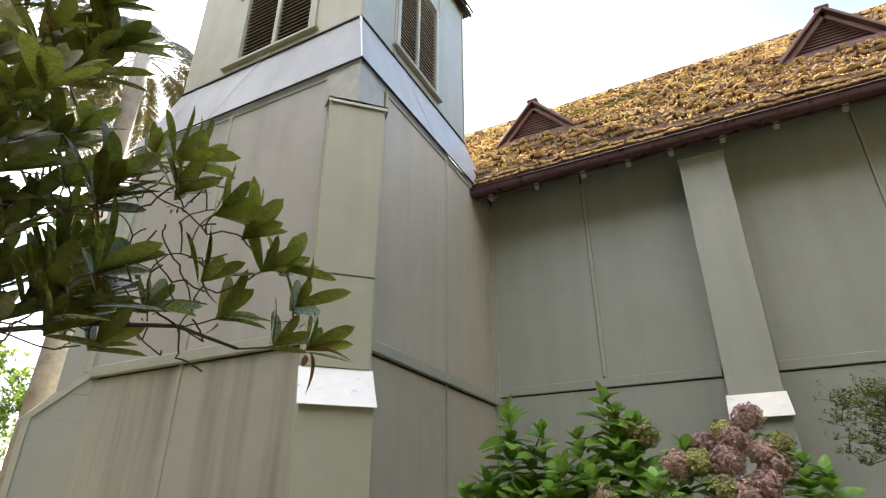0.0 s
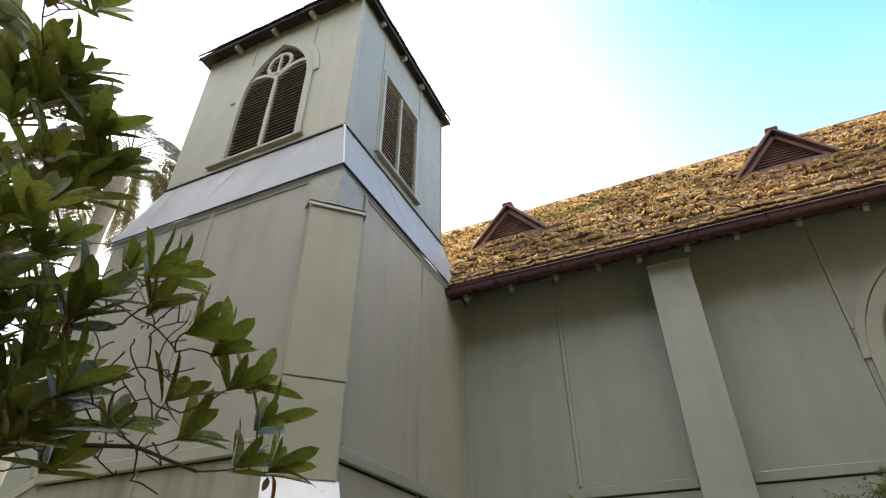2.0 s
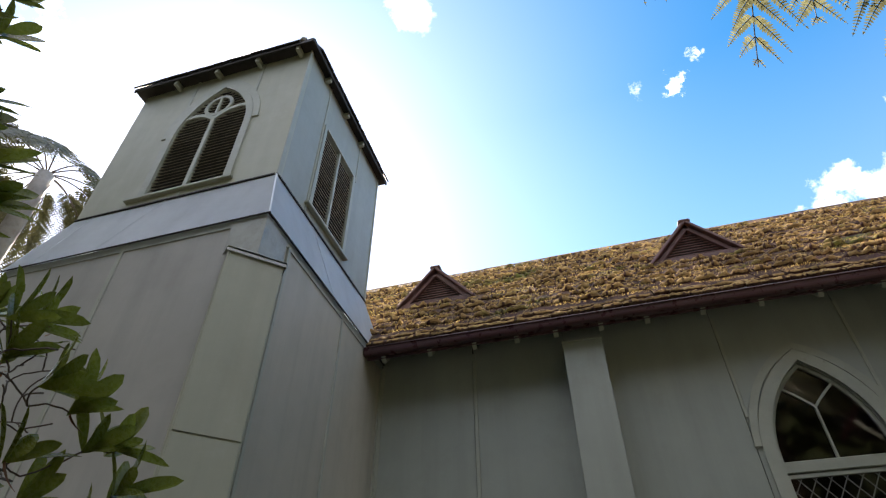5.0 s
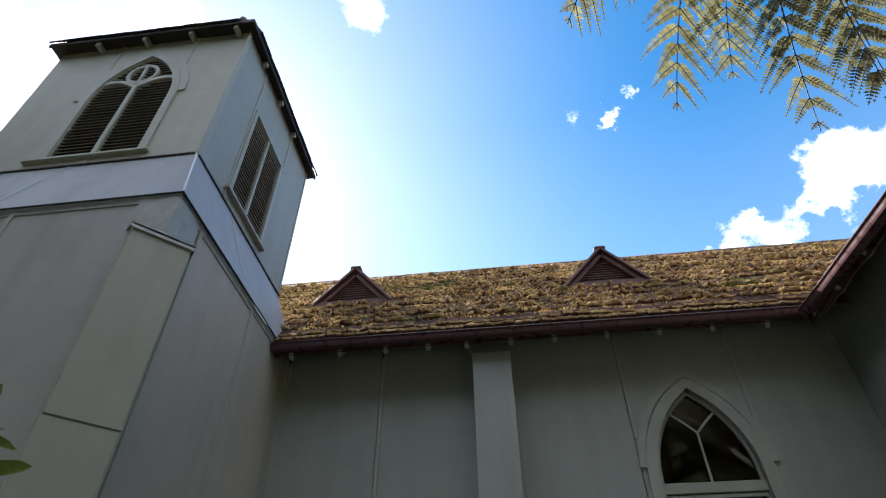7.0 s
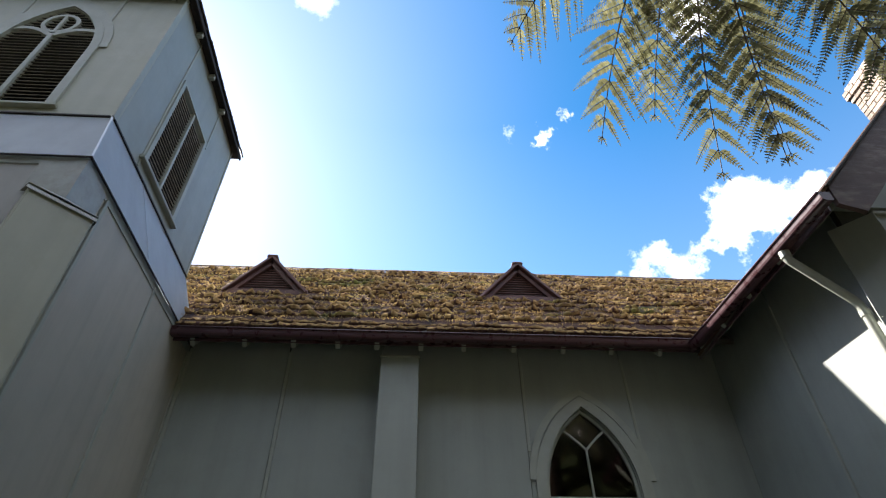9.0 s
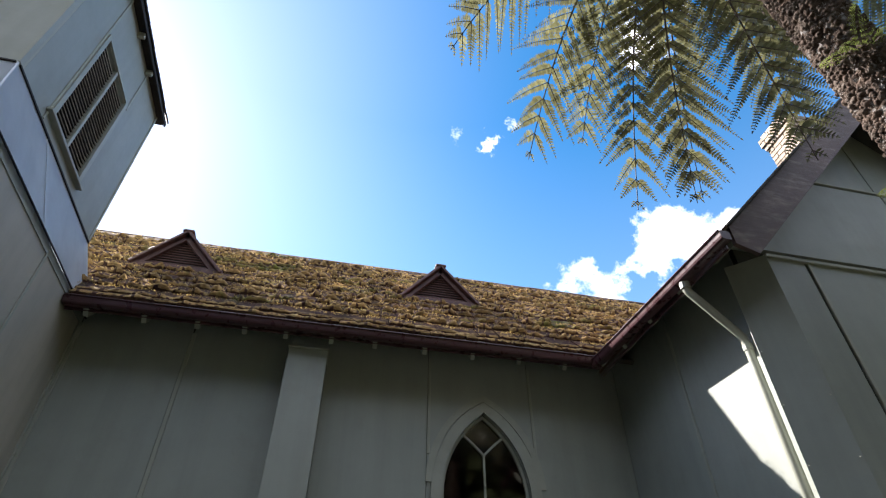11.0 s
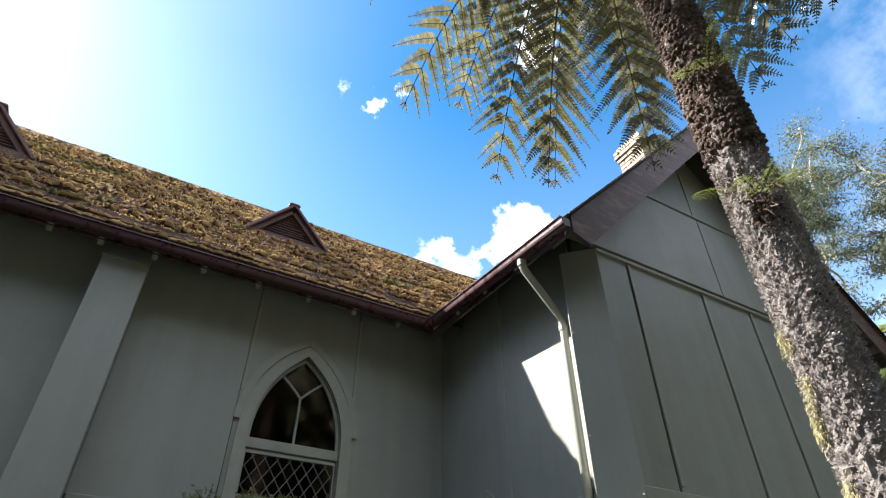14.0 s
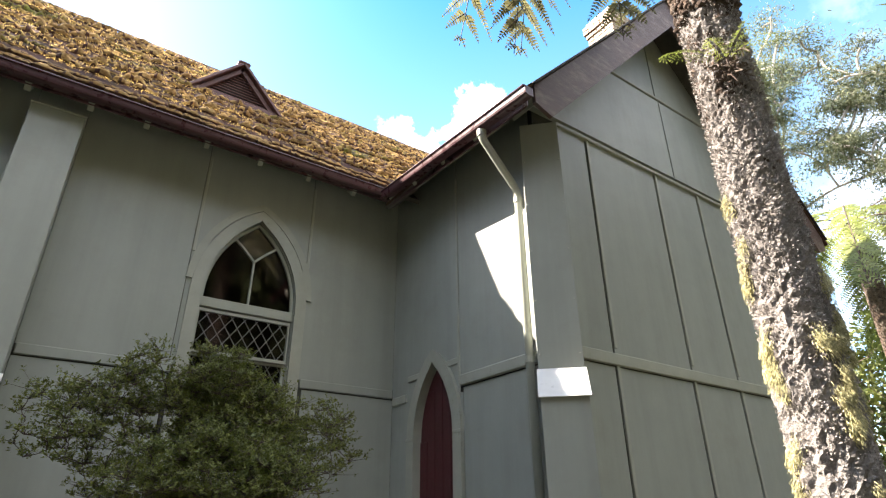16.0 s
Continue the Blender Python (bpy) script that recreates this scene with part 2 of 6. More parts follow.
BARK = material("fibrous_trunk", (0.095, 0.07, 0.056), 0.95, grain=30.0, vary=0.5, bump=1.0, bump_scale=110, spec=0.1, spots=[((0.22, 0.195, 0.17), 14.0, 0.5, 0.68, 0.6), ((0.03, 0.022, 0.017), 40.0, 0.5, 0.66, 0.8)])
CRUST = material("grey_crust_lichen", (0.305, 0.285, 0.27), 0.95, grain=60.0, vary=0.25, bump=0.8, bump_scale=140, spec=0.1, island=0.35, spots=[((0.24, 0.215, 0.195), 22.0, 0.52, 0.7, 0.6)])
LICHEN = material("hanging_moss", (0.40, 0.375, 0.21), 0.95, grain=50.0, vary=0.4, bump=0.6, spec=0.1, island=0.3)
TWIG = material("brown_twig", (0.085, 0.06, 0.045), 0.8, grain=60.0, vary=0.4, bump=0.4)
PALE_BARK = material("pale_smooth_bark", (0.42, 0.38, 0.33), 0.7, grain=6.0, vary=0.3, bump=0.2, spots=[((0.2, 0.15, 0.11), 3.0, 0.5, 0.65, 0.8)])


def leafy(name, base, tint, rough=0.45, through=0.3, spec=0.5, patch=6.0):
    return material(name, base, rough, grain=40.0, vary=0.18, per_piece=0.25, island=0.28, bump=0.1, bump_scale=120, spots=[(tint, patch, 0.5, 0.7, 0.6)], through_light=through, spec=spec)


RHODO = leafy("rhododendron_leaf", (0.150, 0.172, 0.028), (0.26, 0.275, 0.05), 0.28, 0.48)
OLD_LEAF = leafy("withered_leaf", (0.20, 0.07, 0.025), (0.12, 0.08, 0.02), 0.6, 0.2)
FERN = leafy("fern_leaf", (0.175, 0.172, 0.085), (0.26, 0.235, 0.105), 0.18, 0.36, 1.0)
# fern leaf darkened in colour to stand in for the far crown's backlit shade
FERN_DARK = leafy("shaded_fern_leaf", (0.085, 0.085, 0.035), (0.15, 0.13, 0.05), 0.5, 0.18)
FERN_PALE = leafy("pale_fern_leaf", (0.19, 0.235, 0.06), (0.27, 0.29, 0.08), 0.45, 0.4)
AZALEA = leafy("azalea_leaf", (0.185, 0.215, 0.045), (0.30, 0.31, 0.075), 0.34, 0.4)
HYDRA = leafy("hydrangea_leaf", (0.19, 0.36, 0.07), (0.27, 0.43, 0.1), 0.34, 0.4)
PETAL = leafy("faded_pink_petal", (0.60, 0.40, 0.37), (0.54, 0.52, 0.28), 0.7, 0.35, 0.3, 45.0)
PETAL_GREEN = leafy("faded_green_petal", (0.42, 0.43, 0.18), (0.54, 0.34, 0.27), 0.7, 0.3, 0.3, 40.0)
PETAL_PALE = leafy("faded_cream_petal", (0.50, 0.41, 0.28), (0.34, 0.30, 0.15), 0.7, 0.3, 0.3, 22.0)
MOSS = leafy("golden_moss", (0.54, 0.37, 0.14), (0.28, 0.26, 0.06), 0.85, 0.55, 0.1, 1.3)
WOOD_LEAF = leafy("dark_wood_leaf", (0.045, 0.055, 0.025), (0.065, 0.065, 0.03), 0.8, 0.1, 0.1)
GUM = leafy("gum_leaf", (0.15, 0.17, 0.095), (0.24, 0.24, 0.15), 0.6, 0.3, 0.3)
CONIFER = leafy("bright_conifer_leaf", (0.16, 0.27, 0.03), (0.08, 0.16, 0.02), 0.6, 0.3)
BUSH = leafy("yellow_green_bush_leaf", (0.10, 0.12, 0.025), (0.05, 0.08, 0.02), 0.6, 0.25)
GRASS = material("dry_lawn_and_gravel", (0.065, 0.06, 0.038), 0.95, grain=3.0, vary=0.2, bump=0.6, bump_scale=40, spots=[((0.07, 0.09, 0.035), 0.5, 0.55, 0.68, 0.7)])


def glass_material():
    m = bpy.data.materials.new("old_window_glass")
    m.use_nodes = True
    b = m.node_tree.nodes["Principled BSDF"]
    b.inputs["Base Color"].default_value = (0.35, 0.29, 0.25, 1)
    b.inputs["Transmission Weight"].default_value = 1.0
    b.inputs["Roughness"].default_value = 0.04
    b.inputs["IOR"].default_value = 1.45
    return m


GLASS = glass_material()


# ---- building tools ----
def thing(name, at, label, category, group="", kind=""):
    ob = new(name)
    ob.location = at
    ob.empty_display_size = 0.2
    return tagged(ob, label, category, group, kind)


def base_of(ob):
    while ob.parent:
        ob = ob.parent
    return ob.location.copy()


def part(name, bm, mat, parent=None, label="", smooth=False):
    """Links a bmesh, made in world metres, as one mesh under a thing or a part."""
    me = bpy.data.meshes.new(name)
    bmesh.ops.recalc_face_normals(bm, faces=bm.faces)
    if parent:
        bm.transform(Matrix.Translation(-base_of(parent)))
    bm.to_mesh(me)
    bm.free()
    return dress(name, me, mat, parent, label, smooth)


def dress(name, me, mat, parent=None, label="", smooth=False):
    me.materials.append(mat)
    if smooth:
        me.polygons.foreach_set("use_smooth", [True] * len(me.polygons))
    ob = new(name, me)
    ob.parent = parent
    return tagged(ob, label)


def raw(name, verts, faces, mat, parent=None, label="", smooth=False, kind=""):
    """As part(), from arrays."""
    verts = np.asarray(verts, float)
    if parent:
        verts = verts - np.array(base_of(parent))
    me = bpy.data.meshes.new(name)
    me.from_pydata(verts.tolist(), [], [list(map(int, f)) for f in faces])
    me.update()
    return tagged(dress(name, me, mat, parent, label, smooth), kind=kind)


def slab(bm, o, u, v, n, su, sv, sn, bevel=0.0):
    """A block with one corner at o, and its three sides along u, v and n."""
    o, u, v, n = (Vector(k) for k in (o, u, v, n))
    p = [bm.verts.new(o + u * (su * a) + v * (sv * b) + n * (sn * c)) for c in (0, 1) for b in (0, 1) for a in (0, 1)]
    fs = [bm.faces.new([p[i] for i in f]) for f in ((0, 2, 3, 1), (4, 5, 7, 6), (0, 1, 5, 4), (2, 6, 7, 3), (0, 4, 6, 2), (1, 3, 7, 5))]
    if bevel:
        es = list({e for f in fs for e in f.edges})
        bmesh.ops.bevel(bm, geom=es, offset=bevel, segments=1, affect="EDGES")
    return bm


def block(x0, x1, y0, y1, z0, z1, bevel=0.004):
    return slab(bmesh.new(), (x0, y0, z0), (1, 0, 0), (0, 1, 0), (0, 0, 1), x1 - x0, y1 - y0, z1 - z0, bevel)


def bar(p0, p1, w, h, up=(0, 0, 1), bevel=0.003, bm=None):
    """A straight bar from p0 to p1, w wide and h high, centred on the line."""
    p0, p1, up = Vector(p0), Vector(p1), Vector(up)
    d = (p1 - p0).normalized()
    s = d.cross(up).normalized()
    t = s.cross(d).normalized()
    return slab(bm or bmesh.new(), p0 - s * w / 2 - t * h / 2, d, s, t, (p1 - p0).length, w, h, bevel)


def slat(out, *args):
    """A louvre blade: painted on its outer edge, other faces coloured near-black for the shade within."""
    parent = args[-1]
    bm = slab(bmesh.new(), *args[:-1])
    bm.normal_update()
    bmesh.ops.recalc_face_normals(bm, faces=bm.faces)
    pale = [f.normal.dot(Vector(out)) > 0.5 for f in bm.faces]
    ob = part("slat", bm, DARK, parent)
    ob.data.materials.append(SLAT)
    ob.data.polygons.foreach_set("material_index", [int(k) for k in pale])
    return ob


def plate(outline, o, u, v, n, thick, holes=(), bevel=0.0):
    """A flat plate of an outline in (u, v) metres with holes, thick along n."""
    o, u, v, n = (Vector(k) for k in (o, u, v, n))
    bm = bmesh.new()
    edges = []
    for loop in (outline, *holes):
        vs = [bm.verts.new(o + u * a + v * b) for a, b in loop]
        edges += [bm.edges.new((vs[i], vs[(i + 1) % len(vs)])) for i in range(len(vs))]
    bmesh.ops.triangle_fill(bm, use_beauty=True, use_dissolve=False, edges=edges)
    bmesh.ops.dissolve_limit(bm, angle_limit=0.01, verts=bm.verts, edges=bm.edges)
    got = bmesh.ops.extrude_face_region(bm, geom=list(bm.faces))
    bmesh.ops.translate(bm, vec=n * thick, verts=[g for g in got["geom"] if isinstance(g, bmesh.types.BMVert)])
    if bevel:
        bmesh.ops.bevel(bm, geom=list(bm.edges), offset=bevel, segments=1, affect="EDGES")
    return bm


def tube(points, radii, sides=8, bm=None, rough=0.0, seed=0):
    """A round limb along points."""
    bm = bm or bmesh.new()
    rnd = random.Random(seed)
    pts = [Vector(p) for p in points]
    rings, side = [], None
    for i, p in enumerate(pts):
        d = (pts[min(i + 1, len(pts) - 1)] - pts[max(i - 1, 0)]).normalized()
        ref = side or (Vector((1, 0, 0)) if abs(d.x) < 0.9 else Vector((0, 1, 0)))
        side = (ref - d * ref.dot(d)).normalized()
        other = d.cross(side)
        rings.append([bm.verts.new(p + (side * math.cos(a) + other * math.sin(a)) * radii[i] * (1 + rough * rnd.uniform(-1, 1)))
                      for a in (2 * math.pi * k / sides for k in range(sides))])
    for a, b in zip(rings, rings[1:]):
        for k in range(sides):
            bm.faces.new((a[k], a[(k + 1) % sides], b[(k + 1) % sides], b[k]))
    bm.faces.new(rings[0][::-1])
    bm.faces.new(rings[-1])
    return bm


def arch(cx, half, z0, spring, rise, steps=9):
    """The outline of a pointed arch: from the foot at the left, over the point, to the foot at the right."""
    r = (half * half + rise * rise) / (2 * half)
    left = []
    top = math.asin(min(1, rise / r))
    for k in range(steps + 1):
        a = top * k / steps
        left.append((cx - half + r - r * math.cos(a), spring + r * math.sin(a)))
    right = [(2 * cx - x, z) for x, z in left[-2::-1]]
    return [(cx - half, z0)] + left + right + [(cx + half, z0)]


def strip(points, w, d, o, u, v, n, name="strip", close=False):
    """A flat moulding w wide and d deep that follows points in (u, v)."""
    o, u, v, n = (Vector(k) for k in (o, u, v, n))
    bm = bmesh.new()
    P = [Vector(p) for p in points]
    rows = []
    for i, p in enumerate(P):
        a = P[i - 1] if (i or close) else P[i]
        b = P[(i + 1) % len(P)] if (i + 1 < len(P) or close) else P[i]
        t = (b - a).normalized()
        s = Vector((-t.y, t.x))
        quad = []
        for k, h in ((-0.5, 0), (0.5, 0), (0.5, d), (-0.5, d)):
            q = p + s * (w * k)
            quad.append(bm.verts.new(o + u * q.x + v * q.y + n * h))
        rows.append(quad)
    pairs = list(zip(rows, rows[1:])) + ([(rows[-1], rows[0])] if close else [])
    for a, b in pairs:
        for k in range(4):
            bm.faces.new((a[k], a[(k + 1) % 4], b[(k + 1) % 4], b[k]))
    if not close:
        bm.faces.new(rows[0])
        bm.faces.new(rows[-1][::-1])
    return bm


X, Y, Z = Vector((1, 0, 0)), Vector((0, 1, 0)), Vector((0, 0, 1))
PITCH = 1.05

# ---- ground ----
bm = bmesh.new()
bmesh.ops.create_grid(bm, x_segments=60, y_segments=60, size=600)
for v in bm.verts:
    far = max(abs(v.co.x), abs(v.co.y))
    v.co.z = 0.0 if far < 25 else noise.noise(v.co * 0.02) * min(2.0, (far - 25) * 0.02)
tagged(part("ground", bm, GRASS), "dull green lawn round the church", "ground", kind="structure")

# dark colour gives the open joints and the shadow lines under the ledges
CORE = material("joint_and_shadow_backing", (0.06, 0.06, 0.05), 0.9, grain=9.0, vary=0.2)

# ---- church: tower ----
TX0, TX1, TY0, TY1 = -4.92, -2.20, 2.80, 5.45
BX0, BX1, BY0, BY1 = -4.72, -2.40, 3.00, 5.17
TOP, SKIRT, EAVE = 4.76, 5.53, 7.74
LEDGE = 2.50
tower = thing("church_tower", (-3.56, 4.1, 0), "square grey-green sheeted church tower with louvred belfry and diagonal buttresses", "church tower")
part("wall", block(TX0 + 0.02, TX1 - 0.02, TY0 + 0.02, TY1, -0.1, TOP), CORE, tower)


def sheet(name, parent, o, u, n, u0, u1, z0, z1, depth=0.018, mat=None):
    """One cladding sheet."""
    return part(name, slab(bmesh.new(), Vector(o) + Vector(u) * u0 + Z * z0, u, Z, n, u1 - u0, z1 - z0, depth, 0.003), mat or PAINT, parent)


# cladding: face towards the garden, and face towards the nave, each toned for its light
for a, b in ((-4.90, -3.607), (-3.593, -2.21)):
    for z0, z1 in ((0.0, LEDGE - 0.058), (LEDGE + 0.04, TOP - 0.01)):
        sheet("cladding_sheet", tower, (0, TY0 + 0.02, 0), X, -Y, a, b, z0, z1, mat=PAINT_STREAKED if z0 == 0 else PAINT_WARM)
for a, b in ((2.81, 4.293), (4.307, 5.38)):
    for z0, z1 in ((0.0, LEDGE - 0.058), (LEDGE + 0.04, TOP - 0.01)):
        sheet("cladding_sheet", tower, (TX1 - 0.02, 0, 0), Y, X, a, b, z0, z1, mat=PAINT_STAINED_LIT)
part("ledge", block(-4.64, -2.47, TY0 - 0.035, TY0 + 0.01, LEDGE - 0.045, LEDGE + 0.045, 0.008), TRIM, tower)
part("ledge", block(TX1 - 0.01, TX1 + 0.035, 3.07, 5.39, LEDGE - 0.045, LEDGE + 0.045, 0.008), TRIM, tower)
for z0, z1 in ((0.0, LEDGE - 0.05), (LEDGE + 0.05, TOP - 0.02)):
    part("cover_strip", block(-3.62, -3.58, TY0 - 0.012, TY0 + 0.004, z0, z1), TRIM, tower)
    part("cover_strip", block(TX1 - 0.004, TX1 + 0.012, 4.285, 4.315, z0, z1), TRIM, tower)
    part("cover_strip", block(TX1 - 0.004, TX1 + 0.022, 3.155, 3.19, z0, z1 - 0.03), TRIM, tower)
part("corner_strip", block(TX1 - 0.004, TX1 + 0.014, 5.355, 5.395, 0, 4.7), TRIM, tower)


def diagonal_buttress(parent, cx, cy, nx, ny, top, w=0.42, up=0.07, low=0.24, f0=2.02, f1=2.235, joint=2.86, paint=None):
    """A buttress set across a corner: upper stage, sloped white flashing, deeper lower stage, metal cap."""
    paint = paint or PAINT
    n = Vector((nx, ny, 0)).normalized()
    s = n.cross(Z).normalized()
    c = Vector((cx, cy, 0))
    but = part("buttress", slab(bmesh.new(), c - s * w / 2 - n * 0.3 + Z * f1, s, n, Z, w, 0.3 + up, top - f1, 0.004), paint, parent)
    part("lower_stage", slab(bmesh.new(), c - s * w / 2 - n * 0.3, s, n, Z, w, 0.3 + low, f0, 0.004), paint, but)
    # wedge under the flashing
    bm = plate([(-0.3, f0), (low, f0), (up, f1), (-0.3, f1)], c - s * w / 2, n, Z, s, w)
    part("weathering", bm, paint, but)
    d = Vector((up - low, f1 - f0)).normalized()
    slope = n * d.x + Z * d.y
    outn = (n * d.y - Z * d.x).normalized()
    ln = math.hypot(low - up, f1 - f0) + 0.05
    o = c + n * low + Z * f0 - s * (w / 2 + 0.012) - slope * 0.035 + outn * 0.004
    part("flashing", slab(bmesh.new(), o, s, slope, outn, w + 0.024, ln, 0.008, 0.002), FLASH, but, "white painted metal flashing")
    # joint across the upper face, and nails down both sides
    if joint:
        part("sheet", slab(bmesh.new(), c - s * (w / 2 - 0.010) + n * up + Z * joint, s, Z, n, w - 0.020, top - joint - 0.01, 0.014, 0.003), paint, but)
        part("sheet", slab(bmesh.new(), c - s * (w / 2 - 0.010) + n * up + Z * (f1 + 0.02), s, Z, n, w - 0.020, joint - 0.01 - f1 - 0.02, 0.011, 0.003), paint, but)
    bm = bmesh.new()
    z = f1 + 0.12
    while z < top:
        for k in (-1, 1):
            bmesh.ops.create_icosphere(bm, subdivisions=1, radius=0.006, matrix=Matrix.Translation(c + s * k * (w / 2 - 0.02) + n * (up + 0.008) + Z * z))
        z += 0.42
    tagged(part("nail_row", bm, TRIM, but), kind="stuff")
    return but


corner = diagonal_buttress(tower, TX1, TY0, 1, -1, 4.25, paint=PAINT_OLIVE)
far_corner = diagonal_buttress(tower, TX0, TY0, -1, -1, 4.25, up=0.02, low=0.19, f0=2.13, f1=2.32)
# edge boards down the open side of the far buttress
n, s, c = Vector((-1, -1, 0)).normalized(), Vector((1, -1, 0)).normalized(), Vector((TX0, TY0, 0))
for a, b in (((-0.20, 2.52), (0.19, 2.13)), ((0.165, 2.16), (0.165, 0.0)), ((-0.16, 2.52), (-0.16, 4.2))):
    p0, p1 = (c + s * 0.214 + n * q + Z * (z - 0.02) for q, z in (a, b))
    part("edge_board", bar(p0, p1, 0.022, 0.05, up=n if a[0] == b[0] else Z), TRIM, far_corner)
# folded metal cap over the near buttress
n, s, c = Vector((1, -1, 0)).normalized(), Vector((1, 1, 0)).normalized(), Vector((TX1, TY0, 0))
cap_l, cap_r = (c + s * k + n * 0.095 + Z * 4.262 for k in (-0.222, 0.222))
bm = bmesh.new()
low = [Vector((TX1 - 0.315, TY0 - 0.012, 4.40)), Vector((TX1 + 0.012, TY0 - 0.012, 4.335)), Vector((TX1 + 0.012, TY0 + 0.315, 4.40))]
high = [Vector((p.x, p.y, 4.735)) for p in low]
lv, hv = [bm.verts.new(p) for p in low], [bm.verts.new(p) for p in high]
el, er = bm.verts.new(cap_l), bm.verts.new(cap_r)
for f in ((lv[0], lv[1], hv[1], hv[0]), (lv[1], lv[2], hv[2], hv[1]), (el, lv[1], lv[0]), (el, er, lv[1]), (er, lv[2], lv[1])):
    bm.faces.new(f)
bmesh.ops.subdivide_edges(bm, edges=list(bm.edges), cuts=3, use_grid_fill=True)
for v in bm.verts:
    v.co += Vector((1, -1, 0)) * 0.006 * noise.noise(v.co * 9)
bmesh.ops.solidify(bm, geom=list(bm.faces), thickness=-0.004)
cap = part("cap", bm, OLD_METAL, corner, "dull dented sheet metal wrapped round the tower's corner over the buttress")
part("cap_edge", slab(bmesh.new(), cap_l - Z * 0.046, s, (-n * 0.25 + Z).normalized(), (n + Z * 0.25).normalized(), 0.444, 0.036, 0.006, 0.002), OLD_METAL, cap, "folded edge of the cap")
part("cap_return", slab(bmesh.new(), cap_r - Z * 0.046, -n, Z, s, 0.17, 0.05, 0.004, 0.001), OLD_METAL, cap)

# skirt of sheet metal between the tower and the belfry
skirt_lo = [(TX0 - 0.03, TY0 - 0.03), (TX1 + 0.03, TY0 - 0.03), (TX1 + 0.03, TY1), (TX0 - 0.03, TY1)]
skirt_hi = [(BX0 - 0.005, BY0 - 0.005), (BX1 + 0.005, BY0 - 0.005), (BX1 + 0.005, BY1), (BX0 - 0.005, BY1)]
for k, label in ((0, "pale sheet metal skirt over the garden face"), (1, ""), (2, ""), (3, "")):
    bm = bmesh.new()
    a, b = skirt_lo[k], skirt_lo[(k + 1) % 4]
    d, e = skirt_hi[(k + 1) % 4], skirt_hi[k]
    quad = [bm.verts.new((*a, TOP)), bm.verts.new((*b, TOP)), bm.verts.new((*d, SKIRT)), bm.verts.new((*e, SKIRT))]
    bm.faces.new(quad)
    bmesh.ops.solidify(bm, geom=list(bm.faces), thickness=0.004)
    part("skirt", bm, METAL, tower, label)
part("skirt_board", block(TX0 - 0.01, TX1 + 0.004, TY0 - 0.008, TY0 + 0.06, TOP - 0.07, TOP + 0.01, 0), PAINT, tower)
part("skirt_board", block(TX1 - 0.06, TX1 + 0.008, TY0 + 0.061, TY1, TOP - 0.07, TOP + 0.01, 0), PAINT, tower)
part("drip_edge", bar((TX0 - 0.04, TY0 - 0.035, TOP - 0.008), (TX1 + 0.045, TY0 - 0.035, TOP - 0.008), 0.012, 0.014), DARK, tower)
part("drip_edge", bar((TX1 + 0.035, TY0 - 0.04, TOP - 0.008), (TX1 + 0.035, 5.40, TOP - 0.008), 0.012, 0.014), DARK, tower)
part("hip_seam", bar((TX1 + 0.03, TY0 - 0.03, TOP), (BX1, BY0, SKIRT + 0.02), 0.018, 0.008, up=(1, -1, 0.3)), METAL, tower)
part("skirt_seam", bar((-3.9, TY0 - 0.035, TOP + 0.01), (-3.62, BY0 - 0.01, SKIRT), 0.012, 0.005, up=(0, -1, 0.3)), METAL, tower)
part("skirt_seam", bar((-4.62, TY0 - 0.035, TOP + 0.01), (-4.48, BY0 - 0.01, SKIRT), 0.012, 0.005, up=(0, -1, 0.3)), METAL, tower)
part("skirt_seam", bar((TX1 + 0.035, 4.0, TOP + 0.01), (BX1 + 0.01, 3.75, SKIRT), 0.012, 0.005, up=(1, 0, 0.3)), METAL, tower)
for a, b in (((BX0, BY0 - 0.012, SKIRT + 0.01), (BX1 - 0.01, BY0 - 0.012, SKIRT + 0.01)), ((BX1 + 0.012, BY0 + 0.02, SKIRT + 0.01), (BX1 + 0.012, BY1, SKIRT + 0.01))):
    part("upper_drip_edge", bar(a, b, 0.016, 0.02), DARK, tower)
# belfry
LC, LH, LZ0, LSPR, LRISE = -3.475, 0.455, 5.70, 6.60, 0.80
front_hole = arch(LC, LH, LZ0, LSPR, LRISE)
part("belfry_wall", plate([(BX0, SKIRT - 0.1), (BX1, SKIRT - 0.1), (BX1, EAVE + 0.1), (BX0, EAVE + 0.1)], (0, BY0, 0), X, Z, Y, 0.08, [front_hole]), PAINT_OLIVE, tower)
RY0, RY1, RZ0, RZ1 = 3.62, 4.41, 5.71, 7.0
part("belfry_wall", plate([(BY0 + 0.081, SKIRT - 0.1), (BY1, SKIRT - 0.1), (BY1, EAVE + 0.1), (BY0 + 0.081, EAVE + 0.1)], (BX1 - 0.08, 0, 0), Y, Z, X, 0.08,
                         [[(RY0, RZ0), (RY1, RZ0), (RY1, RZ1), (RY0, RZ1)]]), PAINT, tower)
part("belfry_wall", block(BX0, BX1 - 0.081, BY1 - 0.08, BY1, SKIRT - 0.1, EAVE + 0.1), PAINT, tower)
part("belfry_wall", block(BX0, BX0 + 0.08, BY0 + 0.081, BY1 - 0.081, SKIRT - 0.1, EAVE + 0.1), PAINT, tower)
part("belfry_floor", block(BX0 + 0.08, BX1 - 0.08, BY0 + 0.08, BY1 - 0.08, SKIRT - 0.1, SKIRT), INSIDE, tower)
